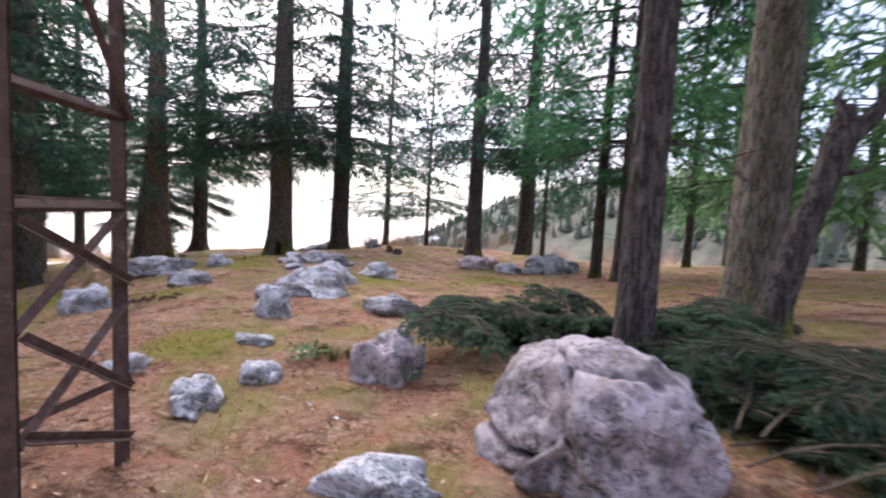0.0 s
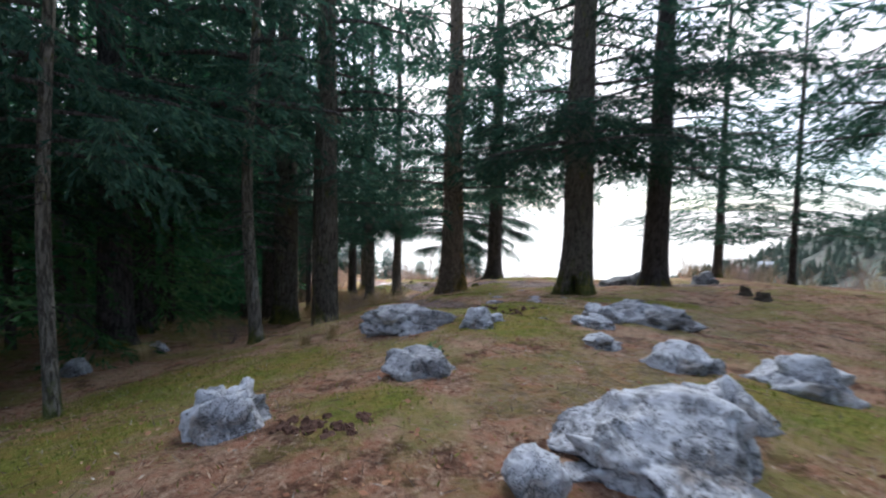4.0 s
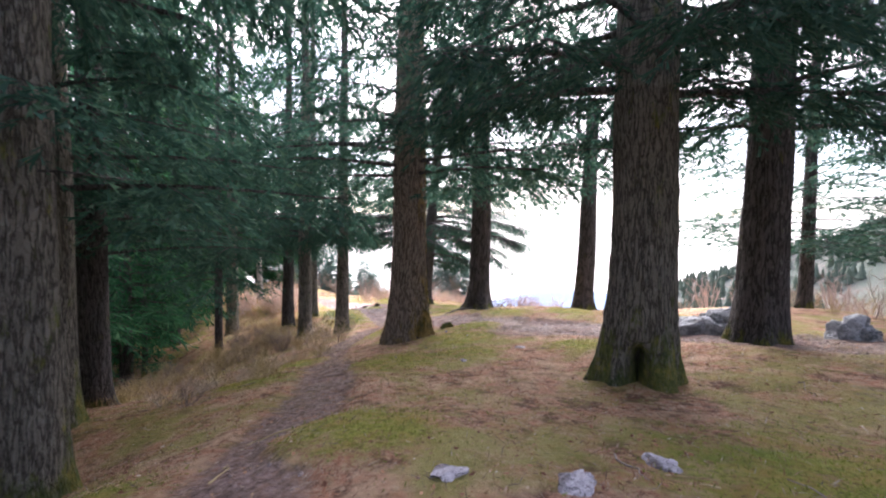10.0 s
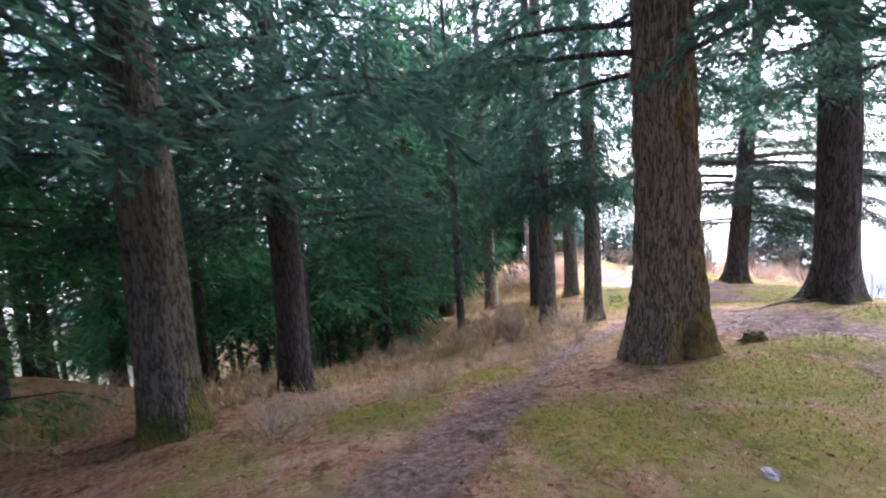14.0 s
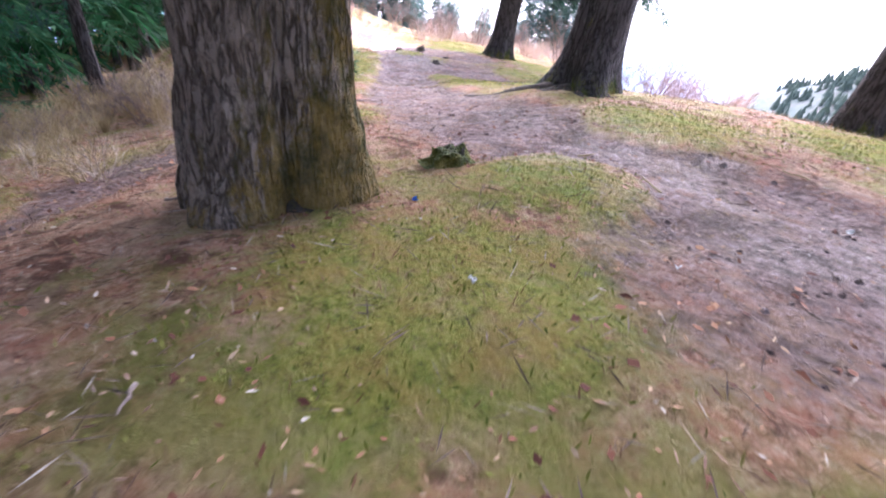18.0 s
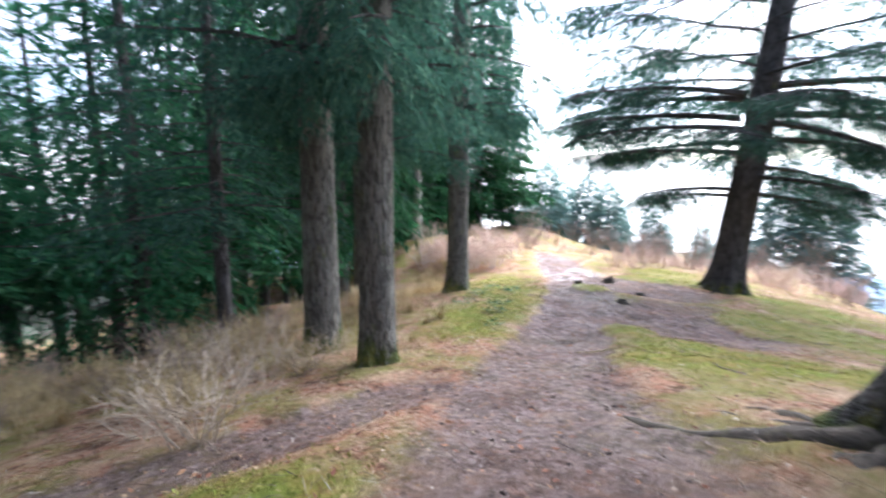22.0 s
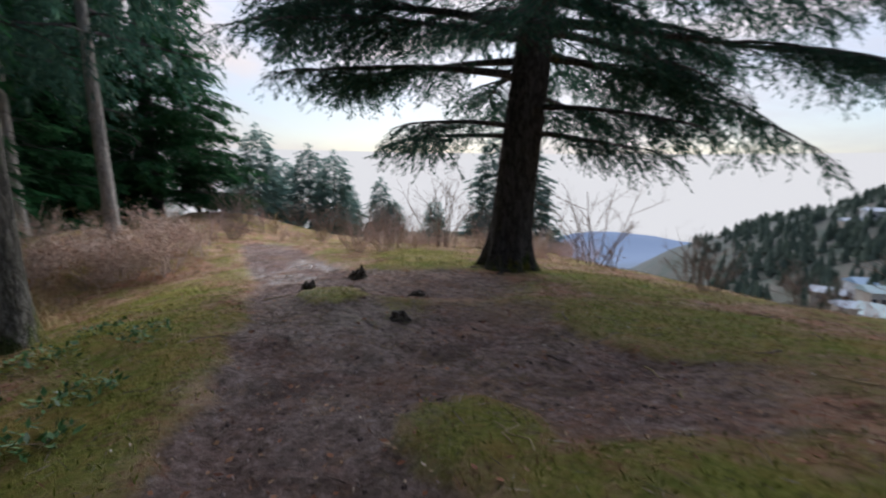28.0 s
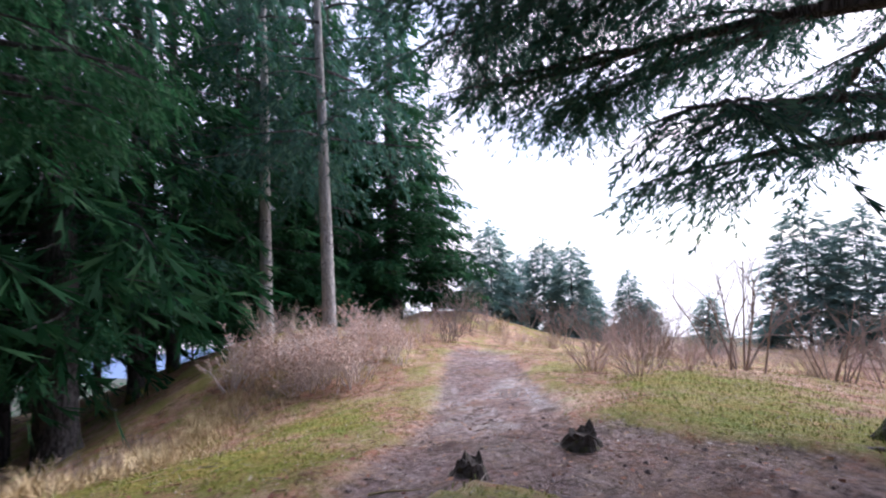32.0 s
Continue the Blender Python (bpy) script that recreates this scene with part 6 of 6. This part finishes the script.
    scatter("dry_stalks", 260000, lambda x, y, q: q.rand(len(x)) * 2.2 + 0.2 > path_distance(x, y, bank) * (1 + 0.8 * q.rand(len(x))), 0.26, 0.012, 0.05, STALK, "rank straw-coloured grass along the bank", "grass", 5)
    scatter("bark_chips", 22000, lambda x, y, q: sample(x, y, "mud") > 0.3 + 0.4 * q.rand(len(x)), 0.04, 0.018, 0.9, CHIPS, "dark bark chips and cone scales on mud", "litter", 6)
    scatter("needle_clumps", 60000, lambda x, y, q: (sample(x, y, "mud") < 0.6) & (sample(x, y, "moss") < 0.45), 0.075, 0.012, 0.9, MAT, "matted clumps of brown conifer needles", "litter", 7)
    scatter("twig_litter", 34000, lambda x, y, q: (q.rand(len(x)) < 0.9), 0.15, 0.008, 0.9, TWIGS, "dead twigs strewn over the ground", "litter", 8)
    scatter("red_leaves", 26000, lambda x, y, q: (sample(x, y, "moss") < 0.8) & (q.rand(len(x)) < 0.6), 0.055, 0.04, 0.9, REDLEAF, "curled reddish-brown fallen leaves", "litter", 9)
    # clods of trodden earth
    q = np.random.RandomState(12)
    s, r = q.uniform(8, 46, 15000), q.uniform(2, 15, 15000)
    x, y = s * U_DIR[0] + r * R_DIR[0], s * U_DIR[1] + r * R_DIR[1]
    ok = sample(x, y, "mud") > 0.45 + 0.3 * q.rand(15000)
    x, y, n = x[ok], y[ok], int(ok.sum())
    rad, z = 0.008 + 0.024 * q.rand(n) ** 4, sample(x, y) - 0.006
    th = np.arange(5) * 2 * np.pi / 5
    low = np.stack([x[:, None] + rad[:, None] * np.cos(th) * q.uniform(0.7, 1.5, (n, 5)), y[:, None] + rad[:, None] * np.sin(th) * q.uniform(0.7, 1.5, (n, 5)), np.repeat(z[:, None], 5, 1)], -1)
    top = np.stack([x[:, None] + 0.5 * rad[:, None] * np.cos(th), y[:, None] + 0.5 * rad[:, None] * np.sin(th), z[:, None] + rad[:, None] * q.uniform(0.5, 0.9, (n, 5))], -1)
    tip = np.stack([x, y, z + rad], 1)[:, None]
    v = np.concatenate([low, top, tip], 1).reshape(-1, 3)
    one = [(k, (k + 1) % 5, 5 + (k + 1) % 5, 5 + k) for k in range(5)] + [(5, 6, 7, 10), (7, 8, 9, 10), (9, 5, 10, 10)]
    f = (np.arange(n)[:, None, None] * 11 + np.array(one)[None]).reshape(-1, 4)
    f = f[f[:, 2] != f[:, 3]]
    tagged(part("clods", mesh_of("clods", v, f), CHIPS), "small clods of trodden earth on the path", "earth", kind="stuff")


LITTER = varied("litter", [(0.0, (0.18, 0.085, 0.045)), (0.4, (0.42, 0.24, 0.13)), (0.85, (0.60, 0.43, 0.27)), (1.0, (0.85, 0.80, 0.70))])
STALK = varied("straw_stalks", [(0.0, (0.30, 0.20, 0.10)), (0.5, (0.55, 0.41, 0.21)), (1.0, (0.78, 0.64, 0.38))])
MAT = varied("needle_mat", [(0.0, (0.13, 0.07, 0.045)), (0.5, (0.30, 0.18, 0.12)), (1.0, (0.50, 0.36, 0.26))])
TWIGS = varied("dead_twigs", [(0.0, (0.05, 0.035, 0.028)), (0.55, (0.16, 0.11, 0.085)), (0.85, (0.34, 0.26, 0.20)), (1.0, (0.66, 0.58, 0.48))])
REDLEAF = varied("red_leaf", [(0.0, (0.11, 0.045, 0.03)), (0.6, (0.30, 0.13, 0.075)), (1.0, (0.48, 0.27, 0.15))])
CHIPS = varied("earth_and_bark", [(0.0, (0.085, 0.06, 0.055)), (0.5, (0.20, 0.15, 0.138)), (1.0, (0.38, 0.30, 0.28))])
TURF = varied("turf", [(0.0, (0.11, 0.145, 0.022)), (0.6, (0.28, 0.31, 0.045)), (1.0, (0.46, 0.40, 0.11))])
build_litter()
build_leafy_plants()


# ---- across the valley ----
def build_village():
    rnd = np.random.RandomState(17)
    wall_mats = [plain("white_wall", (0.55, 0.54, 0.52), (0.75, 0.74, 0.72), 2.0), plain("cream_wall", (0.50, 0.44, 0.36), (0.66, 0.60, 0.50), 2.0)]
    roofs = [plain("blue_tin", (0.22, 0.33, 0.45), (0.34, 0.45, 0.56), 2.0, 0.6), plain("pale_tin", (0.36, 0.41, 0.47), (0.52, 0.56, 0.61), 2.0, 0.5), plain("teal_tin", (0.30, 0.40, 0.40), (0.42, 0.52, 0.52), 2.0, 0.6)]
    pane = plain("dark_window", (0.03, 0.035, 0.045), (0.07, 0.08, 0.1), 3.0, 0.3)

    def house(x, y, w, d, h, turn, roof):
        t = thing("house", x, y, height(x, y), "distant hill house under a coloured tin roof", "house", "village in the valley", turn)
        bm = bmesh.new()
        bmesh.ops.create_cube(bm, size=1.0, matrix=Matrix.Translation((0, 0, h / 2 - 1)) @ Matrix.Diagonal((w, d, h + 2, 1)))
        part("wall", bm, wall_mats[rnd.randint(2)], t)
        o, rise = 0.6, 0.28 * d
        v = [(-w / 2 - o, -d / 2 - o, h), (w / 2 + o, -d / 2 - o, h), (w / 2 + o, d / 2 + o, h), (-w / 2 - o, d / 2 + o, h), (-w / 2 - o, 0, h + rise), (w / 2 + o, 0, h + rise)]
        bm = bmesh.new()
        vs = [bm.verts.new(p) for p in v]
        for f in ((0, 1, 5, 4), (2, 3, 4, 5), (1, 2, 5), (3, 0, 4), (3, 2, 1, 0)):
            bm.faces.new([vs[i] for i in f])
        part("roof", bm, roofs[roof], t)
        for lv in range(max(1, int(h / 3))):
            for k in range(max(2, int(w / 3))):
                bm = bmesh.new()
                bmesh.ops.create_cube(bm, size=1.0, matrix=Matrix.Translation((-w / 2 + (k + 0.5) * w / max(2, int(w / 3)), -d / 2, 1.6 + 3 * lv)) @ Matrix.Diagonal((1.2, 0.12, 1.3, 1)))
                part("window", bm, pane, t)

    for _ in range(30):
        turn, dist = rnd.uniform(-6, 15), rnd.uniform(105, 175)
        x, y = -20 - dist * math.sin(radians(turn)), 30 + dist * math.cos(radians(turn))
        house(x, y, rnd.uniform(4.5, 9), rnd.uniform(4, 6), rnd.uniform(2.6, 4.5), rnd.uniform(-30, 40), rnd.randint(3))
    for turn, dist in ((-2, 250), (-3.5, 255)):
        x, y = -20 - dist * math.sin(radians(turn)), 30 + dist * math.cos(radians(turn))
        house(x, y, 8, 5, 3.5, rnd.uniform(-30, 40), 1)


def build_hill_woods():
    """Conifers on the far hill, too many to count."""
    rnd = np.random.RandomState(23)
    n = 4200
    turn, dist = rnd.uniform(-75, 17, n), rnd.uniform(170, 420, n)
    x, y = -15 - dist * np.sin(np.radians(turn)), 25 + dist * np.cos(np.radians(turn))
    dense = np.array([noise.noise((a * 0.012, c * 0.012, 4.0)) for a, c in zip(x, y)])
    ok = (dense > -0.12 - 0.25 * (dist - 250) / 150) & ((turn > -10) | (rnd.rand(n) < 0.45)) & (rnd.rand(n) > (turn - 7) / 6)
    x, y = x[ok], y[ok]
    z = sample(x, y) - 0.5
    h = rnd.uniform(4.5, 9.5, len(x))
    v, f, c = [], [], 0
    for q in range(len(x)):
        for ly, (z0, z1, rad) in enumerate(((0.05, 0.5, 0.27), (0.3, 0.75, 0.2), (0.55, 1.0, 0.13))):
            th = np.linspace(0, 2 * np.pi, 7)[:-1] + rnd.rand() * 6.28
            rr = h[q] * rad * rnd.uniform(0.7, 1.25, 6)
            ring = np.stack([x[q] + rr * np.cos(th), y[q] + rr * np.sin(th), z[q] + h[q] * (z0 + 0.05 * rnd.rand(6))], 1)
            v.append(np.concatenate([ring, [[x[q], y[q], z[q] + h[q] * z1]]]))
            f += [(c + k, c + (k + 1) % 6, c + 6, c + 6) for k in range(6)]
            c += 7
    f = np.array(f)
    me = bpy.data.meshes.new("hill_woods")
    me.from_pydata(np.concatenate(v).tolist(), [], f[:, :3].tolist())
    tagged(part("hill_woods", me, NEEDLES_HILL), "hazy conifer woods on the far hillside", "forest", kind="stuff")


def build_shelter():
    """A forest shelter with a green roof among the trunks."""
    green = plain("green_roof", (0.02, 0.22, 0.17), (0.05, 0.36, 0.28), 2.0, 0.5)
    x, y = -55.0, 34.6
    t = thing("shelter", x, y, height(x, y), "small wooden shelter with a green tin roof", "shelter", turn=20)
    for px in (-1.6, 1.6):
        for py in (-1.2, 1.2):
            p = Pile()
            p.add(*tube([(px, py, -0.3), (px, py, 2.4)], (0.07, 0.07), 8))
            part("post", p.mesh("post"), ROOT, t)
    bm = bmesh.new()
    vs = [bm.verts.new(p) for p in ((-2.1, -1.7, 2.3), (2.1, -1.7, 2.3), (2.1, 1.7, 2.3), (-2.1, 1.7, 2.3), (-2.1, 0, 3.1), (2.1, 0, 3.1))]
    for f in ((0, 1, 5, 4), (2, 3, 4, 5), (1, 2, 5), (3, 0, 4), (3, 2, 1, 0)):
        bm.faces.new([vs[i] for i in f])
    part("roof", bm, green, t)


build_village()
build_hill_woods()
build_shelter()
